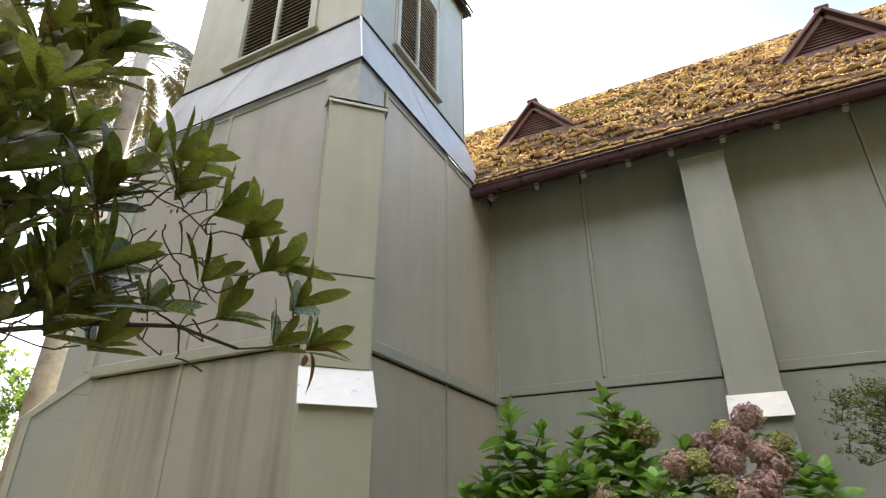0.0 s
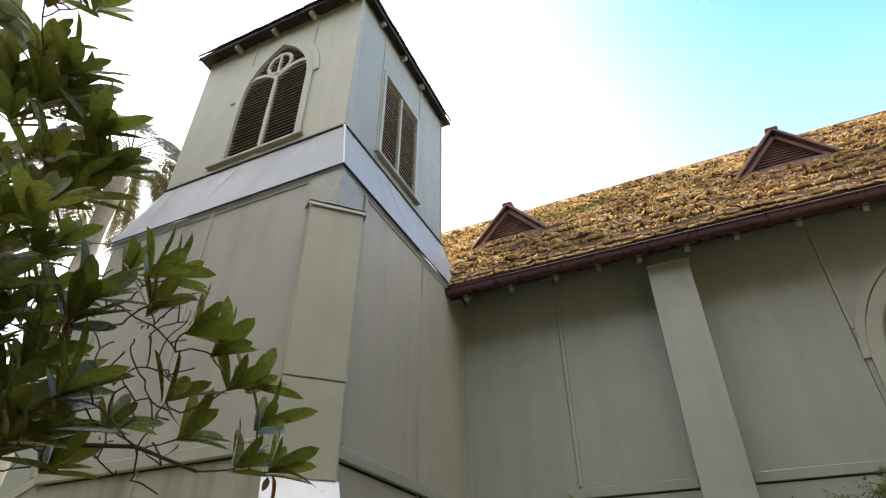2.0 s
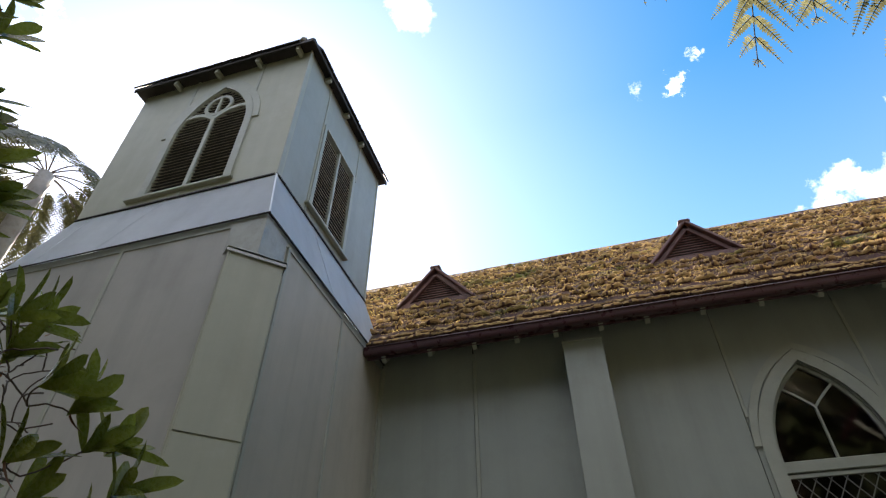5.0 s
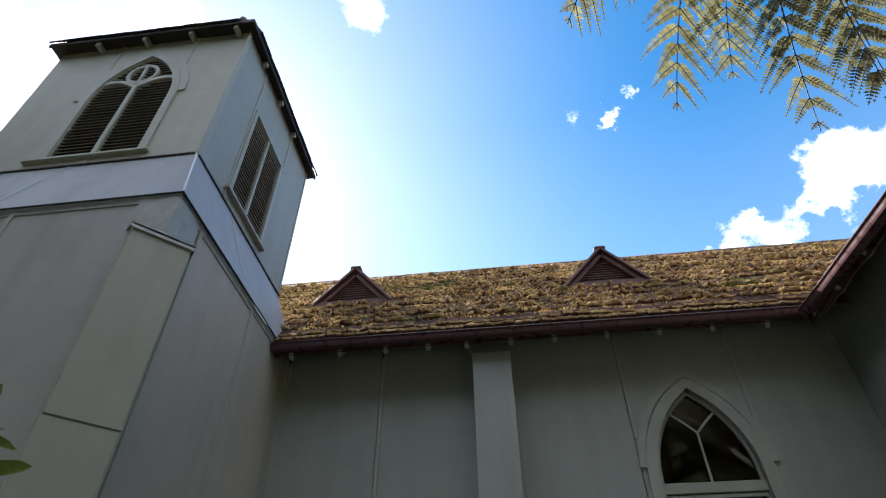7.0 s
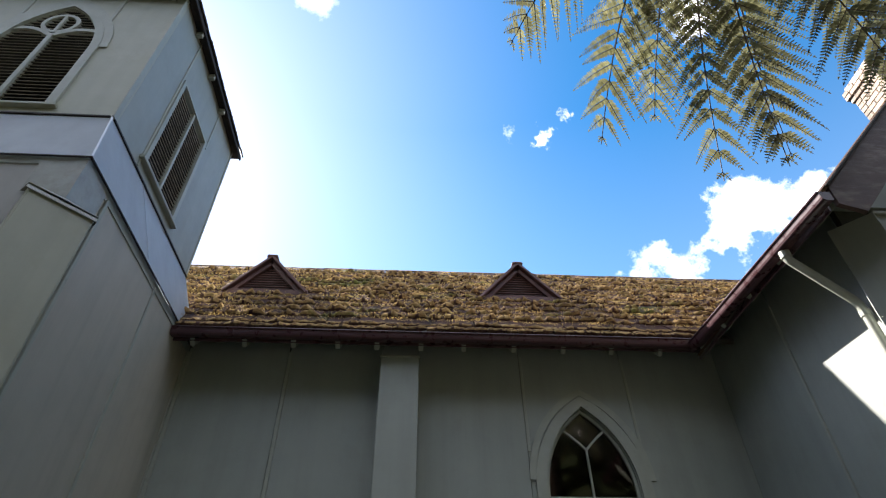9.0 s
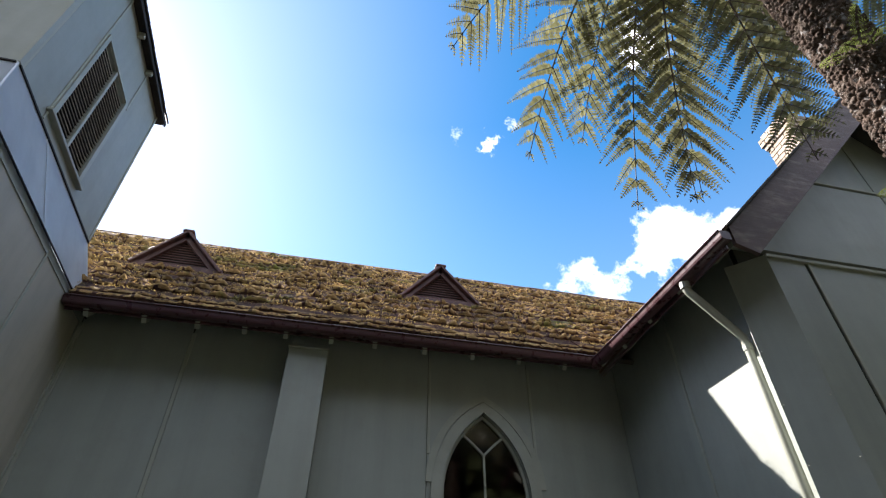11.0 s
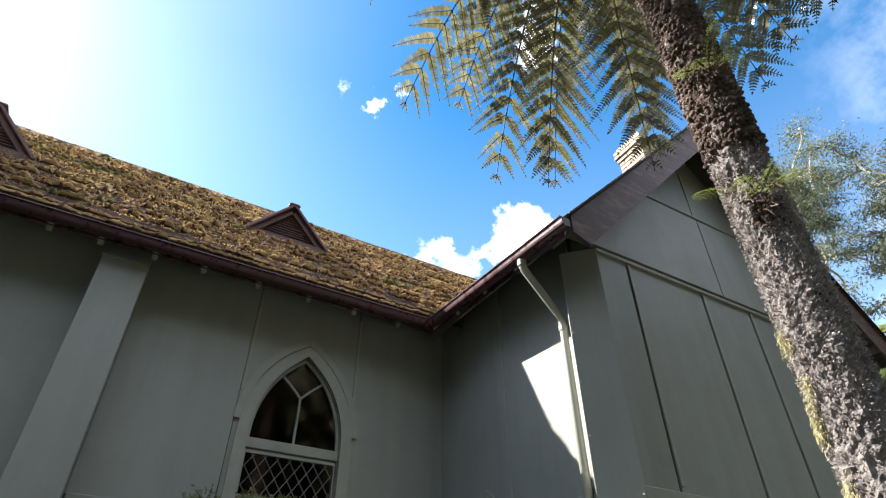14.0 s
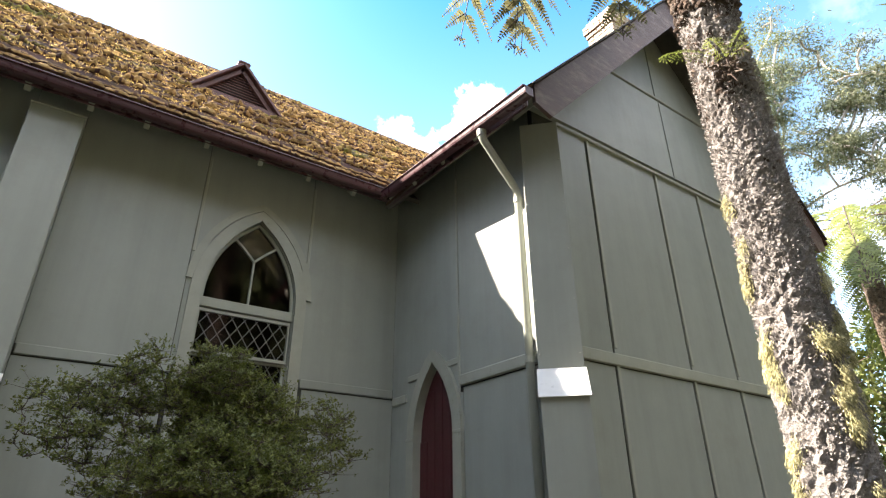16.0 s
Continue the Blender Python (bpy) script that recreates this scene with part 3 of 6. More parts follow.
# dark sheets added behind the openings, standing in for the belfry's inner shade
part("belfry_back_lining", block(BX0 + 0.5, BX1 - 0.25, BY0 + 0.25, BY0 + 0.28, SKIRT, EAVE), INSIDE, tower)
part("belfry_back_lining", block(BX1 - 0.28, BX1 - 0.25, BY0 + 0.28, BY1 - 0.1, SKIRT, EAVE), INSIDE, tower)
# corner boards and cover strips
part("corner_strip", block(BX1 - 0.002, BX1 + 0.014, BY0 - 0.014, BY0 + 0.045, SKIRT + 0.02, EAVE), TRIM, tower)
part("corner_strip", block(BX1 - 0.002, BX1 + 0.012, BY1 - 0.03, BY1, SKIRT + 0.02, EAVE), TRIM, tower)
for x, z0 in ((-3.02, 7.12), (-3.94, 6.98)):
    part("cover_strip", block(x - 0.018, x + 0.018, BY0 - 0.013, BY0 + 0.003, z0, EAVE), TRIM, tower)
part("cover_strip", block(-3.52, -3.48, BY0 - 0.013, BY0 + 0.003, SKIRT + 0.02, 5.62), TRIM, tower)
for y, z0 in ((3.56, SKIRT + 0.05), (4.50, 7.0)):
    part("cover_strip", block(BX1 - 0.003, BX1 + 0.012, y - 0.014, y + 0.014, z0, EAVE), TRIM, tower)


def pointed_louvre():
    lv = part("louvre_window", strip(arch(LC, LH + 0.045, LZ0 - 0.02, LSPR, LRISE + 0.06), 0.085, 0.022, (0, BY0, 0), X, Z, -Y), TRIM, tower, "pointed louvred opening with pale tracery")
    hood = arch(LC, LH + 0.12, 6.62, LSPR + 0.04, LRISE + 0.11)[1:-1]
    part("hood", strip(hood, 0.085, 0.016, (0, BY0, 0), X, Z, -Y), TRIM, lv)
    part("sill", block(LC - LH - 0.22, LC + LH + 0.12, BY0 - 0.045, BY0 + 0.03, LZ0 - 0.065, LZ0 - 0.03, 0.005), TRIM, lv)
    yy = BY0 - 0.012
    jz = 6.86
    part("mullion", block(LC - 0.024, LC + 0.024, yy, yy + 0.05, LZ0 - 0.03, jz), TRIM, lv)
    # branching tracery: two lancet heads and a ring
    for k in (-1, 1):
        curve = []
        for q in range(8):
            a = q / 7
            curve.append((LC + k * (0.02 + 0.385 * a), jz - 0.02 + 0.34 * a - 0.24 * a * a))
        part("tracery_bar", strip(curve, 0.05, 0.045, (0, yy + 0.05, 0), X, Z, -Y), TRIM, lv)
    ring = [(LC + 0.165 * math.cos(a), 7.07 + 0.165 * math.sin(a)) for a in (2 * math.pi * q / 20 for q in range(20))]
    part("tracery_ring", strip(ring, 0.04, 0.045, (0, yy + 0.05, 0), X, Z, -Y, close=True), TRIM, lv)
    part("tracery_bar", block(LC - 0.016, LC + 0.016, yy + 0.004, yy + 0.05, 6.9, 7.24), TRIM, lv)
    z = LZ0 + 0.03
    r = ((LH ** 2 + LRISE ** 2) / (2 * LH))
    while z < LSPR + LRISE - 0.05:
        half = LH if z < LSPR else LH - r + math.sqrt(max(r * r - (z - LSPR) ** 2, 0))
        if half > 0.04:
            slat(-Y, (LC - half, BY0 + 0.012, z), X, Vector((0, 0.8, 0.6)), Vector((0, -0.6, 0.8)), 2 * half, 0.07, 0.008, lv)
        z += 0.052


def square_louvre():
    lv = part("louvre_window", strip([(RY0 - 0.02, RZ0), (RY0 - 0.02, RZ1 + 0.02), (RY1 + 0.02, RZ1 + 0.02), (RY1 + 0.02, RZ0)], 0.06, 0.025, (BX1, 0, 0), Y, Z, X), TRIM, tower,
              "tall rectangular louvred opening with a central mullion")
    part("sill", block(BX1 - 0.02, BX1 + 0.055, RY0 - 0.10, RY1 + 0.10, RZ0 - 0.045, RZ0 - 0.01, 0.005), TRIM, lv)
    my = (RY0 + RY1) / 2
    part("mullion", block(BX1 - 0.03, BX1 + 0.014, my - 0.02, my + 0.02, RZ0 - 0.01, RZ1), TRIM, lv)
    z = RZ0 + 0.02
    while z < RZ1 - 0.04:
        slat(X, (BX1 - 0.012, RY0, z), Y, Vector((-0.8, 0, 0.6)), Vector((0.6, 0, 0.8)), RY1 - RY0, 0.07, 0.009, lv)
        z += 0.05


pointed_louvre()
square_louvre()
# belfry roof with rafter ends
E0, E1, F0, F1 = BX0 - 0.09, BX1 + 0.09, BY0 - 0.13, BY1 + 0.10
bm = bmesh.new()
ap = ((E0 + E1) / 2, (F0 + F1) / 2, 9.7)
lo = [bm.verts.new(p) for p in ((E0, F0, EAVE), (E1, F0, EAVE), (E1, F1, EAVE), (E0, F1, EAVE))]
hi = [bm.verts.new((p.co.x, p.co.y, EAVE + 0.045)) for p in lo]
t = bm.verts.new(ap)
bm.faces.new(lo[::-1])
for k in range(4):
    bm.faces.new((lo[k], lo[(k + 1) % 4], hi[(k + 1) % 4], hi[k]))
    bm.faces.new((hi[k], hi[(k + 1) % 4], t))
roof_b = part("belfry_roof", bm, DARK, tower, "dark shingled pyramid roof")
rnd = random.Random(5)
for k in range(15):
    x = E0 + (E1 - E0) * k / 15
    if k < 14:
        part("shingle", slab(bmesh.new(), (x, F0 - 0.025, EAVE + 0.012 + rnd.uniform(0, 0.015)), X, Vector((0, 0.5, 0.86)), Vector((0, -0.86, 0.5)), (E1 - E0) / 15 - 0.01, 0.3, 0.02), DARK, roof_b)
    y = F0 + (F1 - F0) * k / 15
    if k > 0:
        part("shingle", slab(bmesh.new(), (E1 + 0.025, y, EAVE + 0.012 + rnd.uniform(0, 0.015)), Y, Vector((-0.5, 0, 0.86)), Vector((0.86, 0, 0.5)), (F1 - F0) / 15 - 0.01, 0.3, 0.02), DARK, roof_b)
part("fascia", block(E0, E1, F0 - 0.012, F0 + 0.008, EAVE - 0.035, EAVE + 0.03), DARK, roof_b)
part("fascia", block(E1 - 0.008, E1 + 0.012, F0, F1, EAVE - 0.035, EAVE + 0.03), DARK, roof_b)
for x in (-4.2, -3.62, -3.06, -2.52):
    part("rafter_end", block(x - 0.022, x + 0.022, F0 + 0.012, BY0, EAVE - 0.085, EAVE - 0.002), TRIM, tower)
for y in (3.4, 3.95, 4.45):
    part("rafter_end", block(BX1, E1 - 0.012, y - 0.022, y + 0.022, EAVE - 0.085, EAVE - 0.002), TRIM, tower)
bm = bmesh.new()
bmesh.ops.create_icosphere(bm, subdivisions=2, radius=0.05, matrix=Matrix.Translation((E1 - 0.16, F0 + 0.03, EAVE + 0.10)))
part("hip_end", bm, MORTAR, roof_b, smooth=True)

# ---- church: nave ----
NY, NX0, NX1 = 5.40, -5.0, 10.0
RY, RZ = 8.14, 8.12
NLEDGE = LEDGE + 0.08
nave = thing("church_nave", (0.6, 8.0, 0), "grey-green sheeted church nave under a mossy shingle roof", "church")


def roof_z(y):
    return 4.80 + PITCH * (y - 4.95)


WC, WH, WZ0, WSPR, WRISE = 1.953, 0.445, 1.72, 3.30, 0.845
hole = arch(WC, WH, WZ0, WSPR, WRISE)
part("wall", plate([(NX0, -0.1), (NX1, -0.1), (NX1, 5.05), (NX0, 5.05)], (0, NY, 0), X, Z, Y, 0.14, [hole]), CORE, nave)
part("wall", block(NX0, NX1, 10.8, 10.94, -0.1, 5.05), PAINT, nave)
for x in (NX0, NX1 - 0.14):
    part("gable_wall", plate([(NY + 0.141, -0.1), (10.79, -0.1), (10.79, 5.0), (RY, RZ - 0.15), (NY + 0.141, 5.0)], (x, 0, 0), Y, Z, X, 0.14), PAINT, nave)
part("inner_floor", block(NX0 + 0.15, NX1 - 0.15, NY + 0.15, 10.79, -0.05, 0.06), INSIDE, nave)
# unseen dark sheet added indoors so the window looks into shade
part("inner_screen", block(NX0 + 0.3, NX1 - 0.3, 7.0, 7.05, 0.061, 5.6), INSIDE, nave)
# roof slopes
for sgn, y0 in ((1, 4.93), (-1, 2 * RY - 4.93)):
    bm = bmesh.new()
    slope = Vector((0, sgn, PITCH)).normalized()
    up = Vector((0, -sgn * PITCH, 1)).normalized()
    slab(bm, (NX0 - 0.25, y0, roof_z(4.93) - 0.115), X, slope, up, NX1 - NX0 + 0.5, math.hypot(RY - 4.93, RZ - roof_z(4.93)) - 0.005, 0.05)
    part("roof_deck", bm, SOFFIT, nave)
# cladding sheets and cover strips
cuts = [(-2.18, -1.128), (-1.11, -0.12), (0.272, 1.354)]
for a, b in cuts:
    sheet("cladding_sheet", nave, (0, NY, 0), X, -Y, a, b, NLEDGE + 0.03, 4.98, 0.012)
for a, b in ((-2.18, -1.128), (-1.11, -0.12), (0.272, 1.36), (2.56, 3.56)):
    sheet("cladding_sheet", nave, (0, NY, 0), X, -Y, a, b, 0.0, NLEDGE - 0.062, 0.012)
# sheets round the window head
outer = arch(WC, WH + 0.10, NLEDGE + 0.03, WSPR, WRISE + 0.10)
bm = plate([(1.36, NLEDGE + 0.03), *outer, (2.475, NLEDGE + 0.03), (2.475, 4.98), (1.36, 4.98)], (0, NY - 0.012, 0), X, Z, Y, 0.012)
part("cladding_sheet", bm, PAINT, nave)
sheet("cladding_sheet", nave, (0, NY, 0), X, -Y, 2.485, 3.56, NLEDGE + 0.03, 4.98, 0.012)
part("cover_strip", block(-1.122, -1.085, NY - 0.028, NY - 0.010, NLEDGE + 0.05, 4.72), TRIM, nave)
for x, z0 in ((1.364, 3.42), (2.482, 3.42)):
    part("cover_strip", block(x - 0.008, x + 0.022, NY - 0.024, NY - 0.010, z0 + 0.25, 4.72), TRIM, nave)
for a, b in ((-2.16, -0.13), (0.285, 1.38), (2.53, 3.55)):
    part("ledge", block(a, b, NY - 0.026, NY, NLEDGE - 0.05, NLEDGE + 0.035, 0.006), PAINT, nave)
part("corner_strip", block(-2.186, -2.15, NY - 0.028, NY - 0.01, 0, 4.7), TRIM, nave)
# straight buttress
bt = part("buttress", block(-0.118, 0.270, 5.09, NY + 0.02, 2.30, 4.52), PAINT, nave)
part("lower_stage", block(-0.118, 0.270, 4.81, NY + 0.02, 0, 2.10), PAINT, bt)
part("weathering", plate([(4.81, 2.101), (NY, 2.101), (NY, 2.299), (5.09, 2.299)], (-0.117, 0, 0), Y, Z, X, 0.386), PAINT, bt)
d = Vector((0, 5.09 - 4.81, 2.30 - 2.10)).normalized()
part("flashing", slab(bmesh.new(), Vector((-0.135, 4.81, 2.10)) - d * 0.03 + Vector((0, -0.012, 0.008)), X, d, Vector((0, -d.z, d.y)), 0.42, 0.38, 0.008, 0.002), FLASH, bt, "white painted metal flashing")
part("top_board", block(-0.125, 0.277, 5.08, NY - 0.013, 4.52, 4.54), TRIM, bt)
sheet("cladding_sheet", nave, (0, NY, 0), X, -Y, -0.118, 0.270, 4.55, 4.98, 0.012)
# rafter ends under the eave
for x in (-2.0, -1.485, -1.0, -0.557, -0.162, 0.285, 0.722, 1.236, 1.748, 2.25, 2.765):
    part("rafter_end", slab(bmesh.new(), (x - 0.024, 5.0, 4.545), X, Vector((0, 1, PITCH)).normalized(), Vector((0, -PITCH, 1)).normalized(), 0.048, 0.62, 0.10, 0.003), TRIM, nave)
part("soffit_board", slab(bmesh.new(), (-2.15, 4.96, 4.70), X, Vector((0, 1, PITCH)).normalized(), Vector((0, -PITCH, 1)).normalized(), 5.6, 0.7, 0.015), SOFFIT, nave)


def gutter(p0, p1, out, parent, mat):
    """An open gutter of ogee section from p0 to p1, with a rolled front lip and stopped ends."""
    p0, p1, out = Vector(p0), Vector(p1), Vector(out)
    k = 0.78
    outer = [(-0.055, 0.05), (-0.055, -0.05), (0.0, -0.055), (0.03, -0.05), (0.045, -0.035), (0.052, -0.012), (0.056, 0.015), (0.060, 0.034), (0.071, 0.038), (0.075, 0.047), (0.071, 0.056), (0.058, 0.058)]
    inner = [(0.050, 0.050), (0.046, 0.015), (0.042, -0.010), (0.035, -0.030), (0.0, -0.046), (-0.047, -0.042), (-0.047, 0.05)]
    outer, inner = ([(a * k, b * k) for a, b in side] for side in (outer, inner))
    bm = bmesh.new()
    rows = [[bm.verts.new(p + out * a + Z * b) for a, b in outer + inner] for p in (p0, p1)]
    n = len(rows[0])
    for k in range(n):
        bm.faces.new((rows[0][k], rows[0][(k + 1) % n], rows[1][(k + 1) % n], rows[1][k]))
    ob = part("gutter", bm, mat, parent, "dark red-brown gutter")
    along = (p1 - p0).normalized()
    for p in (p0 - along * 0.005, p1 + along * 0.001):
        part("stop_end", plate(outer[:8] + [(0.045, 0.041)], p, out, Z, along, 0.004), mat, ob)
    return ob


gutter((-2.19, 4.895, 4.635), (3.10, 4.895, 4.625), -Y, nave, OXIDE)
part("fascia", block(-2.19, 3.2, 4.955, 4.975, 4.58, 4.76), OXIDE, nave)


def gablet(cx):
    """A small triangular roof ventilator with slats."""
    y, z0, half, high = 6.10, 6.035, 0.50, 0.55
    tri = [(cx - half, z0), (cx + half, z0), (cx, z0 + high)]
    inner = [(cx - half + 0.13, z0 + 0.06), (cx + half - 0.13, z0 + 0.06), (cx, z0 + high - 0.10)]
    v = part("roof_vent", plate(tri, (0, y, 0), X, Z, Y, 0.03, [inner]), VENT, nave, "dark red-brown triangular roof vent with slats")
    # dark sheet in place of the shade behind the slats
    part("back", plate([(a, b - 0.002) for a, b in tri], (0, y + 0.075, 0), X, Z, Y, 0.01), DARK, v)
    z = z0 + 0.062
    while z < z0 + high - 0.13:
        w = (half - 0.13) * (1 - (z - z0 - 0.06) / (high - 0.16))
        part("slat", slab(bmesh.new(), (cx - w - 0.02, y + 0.004, z), X, Vector((0, 0.5, 0.86)), Vector((0, -0.86, 0.5)), 2 * w + 0.04, 0.020, 0.009), VENT, v)
        z += 0.04
    for k in (-1, 1):
        d = Vector((k * half, 0, -high)).normalized()
        n = Vector((k * high, 0, half)).normalized()
        # roof boards that run back into the slope
        part("cheek", slab(bmesh.new(), Vector((cx, y - 0.09, z0 + high)) - d * 0.012, d, Y, n, math.hypot(half, high) + 0.06, 0.75, 0.035, 0.004), VENT, v)
        part("verge", slab(bmesh.new(), Vector((cx, y - 0.035, z0 + high - 0.015)) - d * 0.0, d, Y, -n, math.hypot(half, high) + 0.03, 0.034, 0.055, 0.004), VENT, v)
    part("ridge_cap", block(cx - 0.075, cx + 0.075, y - 0.10, y + 0.6, z0 + high + 0.0, z0 + high + 0.055, 0.02), VENT, v)
    part("sill", block(cx - half - 0.06, cx + half + 0.06, y - 0.05, y + 0.01, z0 - 0.05, z0 + 0.03, 0.006), VENT, v)


gablet(1.625)
gablet(-1.77)


def nave_window():
    w = part("window", strip(arch(WC, WH + 0.055, WZ0, WSPR, WRISE + 0.06), 0.11, 0.03, (0, NY - 0.012, 0), X, Z, -Y), TRIM, nave, "pointed window with Y tracery over diamond-leaded sashes")
    part("hood", strip(arch(WC, WH + 0.125, 3.30, WSPR + 0.1, WRISE + 0.06)[1:-1], 0.07, 0.022, (0, NY - 0.012, 0), X, Z, -Y), TRIM, w)
    part("sill", block(WC - WH - 0.16, WC + WH + 0.16, NY - 0.09, NY + 0.02, WZ0 - 0.07, WZ0 - 0.005, 0.008), TRIM, w)
    y = NY + 0.03
    # upper light
    up = strip(arch(WC, WH - 0.014, 3.245, WSPR, WRISE - 0.025), 0.03, 0.045, (0, y + 0.045, 0), X, Z, -Y)
    part("upper_frame", up, TRIM, w)
    part("transom", block(WC - WH - 0.01, WC + WH + 0.01, y - 0.015, y + 0.06, 3.17, 3.265, 0.006), TRIM, w)
    part("glazing_bar", block(WC - 0.010, WC + 0.010, y, y + 0.03, 3.26, 3.73), TRIM, w)
    for k in (-1, 1):
        curve = [(WC + k * 0.285 * (q / 6) ** 1.0, 3.72 + 0.31 * (q / 6) - 0.06 * (q / 6) ** 2) for q in range(7)]
        part("glazing_bar", strip(curve, 0.020, 0.03, (0, y + 0.03, 0), X, Z, -Y), TRIM, w)
    part("pane", plate(arch(WC, WH - 0.008, 3.22, WSPR, WRISE - 0.015), (0, y + 0.02, 0), X, Z, Y, 0.004), GLASS, w)
    # two sashes with diamond leads
    for z0, z1, yy in ((2.74, 3.165, y), (WZ0 + 0.02, 2.755, y + 0.045)):
        part("sash", strip([(WC - WH + 0.018, z0 + 0.02), (WC - WH + 0.018, z1 - 0.02), (WC + WH - 0.018, z1 - 0.02), (WC + WH - 0.018, z0 + 0.02)], 0.032, 0.035, (0, yy + 0.035, 0), X, Z, -Y, close=True), TRIM, w)
        x0, x1 = WC - WH + 0.03, WC + WH - 0.03
        part("sash_pane", block(x0, x1, yy + 0.016, yy + 0.020, z0 + 0.03, z1 - 0.03, 0), GLASS, w)
        step, slope = 0.115, 1.45
        for k in (-1, 1):
            q = x0 - 1.2
            while q < x1 + 1.2:
                a0 = z0 + 0.03
                pts = []
                # clip the slanting lead to the sash
                lo, hi = 0.0, z1 - z0 - 0.06
                for h in (lo, hi):
                    pts.append((q + k * h / slope, a0 + h))
                (xa, za), (xb, zb) = pts
                if xa > xb:
                    xa, za, xb, zb = xb, zb, xa, za
                if xb > x0 and xa < x1:
                    if xa < x0:
                        za, xa = za + (zb - za) * (x0 - xa) / (xb - xa), x0
                    if xb > x1:
                        zb, xb = za + (zb - za) * (x1 - xa) / (xb - xa), x1
                    if xb - xa > 0.01:
                        bar((xa, yy + 0.012, za), (xb, yy + 0.012, zb), 0.008, 0.007, up=(0, 1, 0), bevel=0, bm=(lead := bmesh.new()))
                        part("lead", lead, LEAD, w)
                q += step
    part("lining", strip(arch(WC, WH + 0.004, WZ0, WSPR, WRISE + 0.004), 0.012, 0.14, (0, NY + 0.14, 0), X, Z, -Y), TRIM, w)


LEAD = material("lead_came", (0.16, 0.16, 0.16), 0.5, metal=0.5, grain=20, vary=0.1)
nave_window()

# ---- church: transept ----
TW, TE, TG = 3.573, 7.83, 3.05
TR = (TW + TE) / 2
BG = 2.65
TLEDGE = LEDGE + 0.04
transept = thing("church_transept", (5.7, 4.2, 0), "grey-green sheeted gabled church wing with brown bargeboards", "church")


def tran_z(x):
    return 4.52 + PITCH * (x - 3.15)


DC, DH, DSPR, DRISE = 4.597, 0.325, 2.07, 0.685
apex = tran_z(TR) - 0.12
wall_w = plate([(TG + 0.14, -0.1), (NY - 0.002, -0.1), (NY - 0.002, 4.92), (TG + 0.14, 4.92)], (TW, 0, 0), Y, Z, X, 0.14, [arch(DC, DH, 0.05, DSPR, DRISE)])
part("wall", wall_w, CORE, transept)
part("wall", block(TE - 0.14, TE, TG + 0.141, NY - 0.002, -0.1, 4.92), PAINT, transept)
part("gable_wall", plate([(TW, -0.1), (TE, -0.1), (TE, 4.96), (TR, apex), (TW, 4.96)], (0, TG, 0), X, Z, Y, 0.14), CORE, transept)
# unseen dark sheet added inside the wing
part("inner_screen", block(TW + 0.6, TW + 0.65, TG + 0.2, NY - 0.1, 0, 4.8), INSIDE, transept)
# cladding of the gable
for a, b in ((3.86, 4.250), (4.271, 5.312), (5.333, 6.078), (6.099, 7.60)):
    sheet("cladding_sheet", transept, (0, TG, 0), X, -Y, a, b, TLEDGE + 0.05, 4.735, 0.012)
for a, b in ((3.86, 4.248), (4.269, 5.298), (5.319, 6.068), (6.089, 7.60)):
    sheet("cladding_sheet", transept, (0, TG, 0), X, -Y, a, b, 0, TLEDGE - 0.055, 0.012)
for x, z0, z1 in ((4.264, 2.64, 4.70), (5.326, 2.64, 4.70), (6.092, 2.64, 4.70), (4.262, 0, 2.50), (5.312, 0, 2.50), (6.082, 0, 2.50)):
    part("cover_strip", block(x + 0.003, x + 0.036, TG - 0.026, TG - 0.008, z0, z1), TRIM, transept)
part("ledge", block(3.86, 7.62, TG - 0.034, TG, TLEDGE - 0.045, TLEDGE + 0.055, 0.008), TRIM, transept)
# upper gable sheets stand proud of the wall below
def under_barge(x):
    return tran_z(x if x < TR else 2 * TR - x) - 0.13


def gable_sheet(a, b, z0, z1):
    pts = [(a, z0), (b, z0)]
    xs = [b - (b - a) * k / 8 for k in range(9)]
    pts += [(x, max(z0 + 0.001, min(z1, under_barge(x)))) for x in xs]
    keep = []
    for p in pts:
        if not keep or (Vector(p) - Vector(keep[-1])).length > 0.004:
            keep.append(p)
    if (Vector(keep[0]) - Vector(keep[-1])).length < 0.004:
        keep.pop()
    part("gable_sheet", plate(keep, (0, TG - 0.055, 0), X, Z, Y, 0.055), PAINT, transept)


gable_sheet(3.50, 5.640, 4.752, 5.812)
gable_sheet(5.660, 7.9, 4.752, 5.812)
gable_sheet(4.40, 5.594, 5.833, 7.4)
gable_sheet(5.614, 7.0, 5.83, 7.4)
part("cover_strip", block(4.75, 6.6, TG - 0.066, TG - 0.05, 5.835, 5.862), TRIM, transept)
part("drip_board", block(3.86, 7.6, TG - 0.04, TG - 0.001, 4.70, 4.738, 0.004), TRIM, transept)
# west wall cladding
sheet("cladding_sheet", transept, (TW, 0, 0), Y, -X, 3.1, 4.195, LEDGE + 0.05, 4.90, 0.012)
door_edge = arch(DC, DH + 0.03, 0.0, DSPR, DRISE + 0.03)
part("cladding_sheet", plate([(4.16, 0.0), *door_edge, (5.39, 0.0), (5.39, 4.90), (4.209, 4.90), (4.209, 2.4), (4.16, 2.4)], (TW - 0.012, 0, 0), Y, Z, X, 0.012), PAINT, transept)
sheet("cladding_sheet", transept, (TW, 0, 0), Y, -X, 3.1, 4.15, 0, LEDGE - 0.06, 0.012)
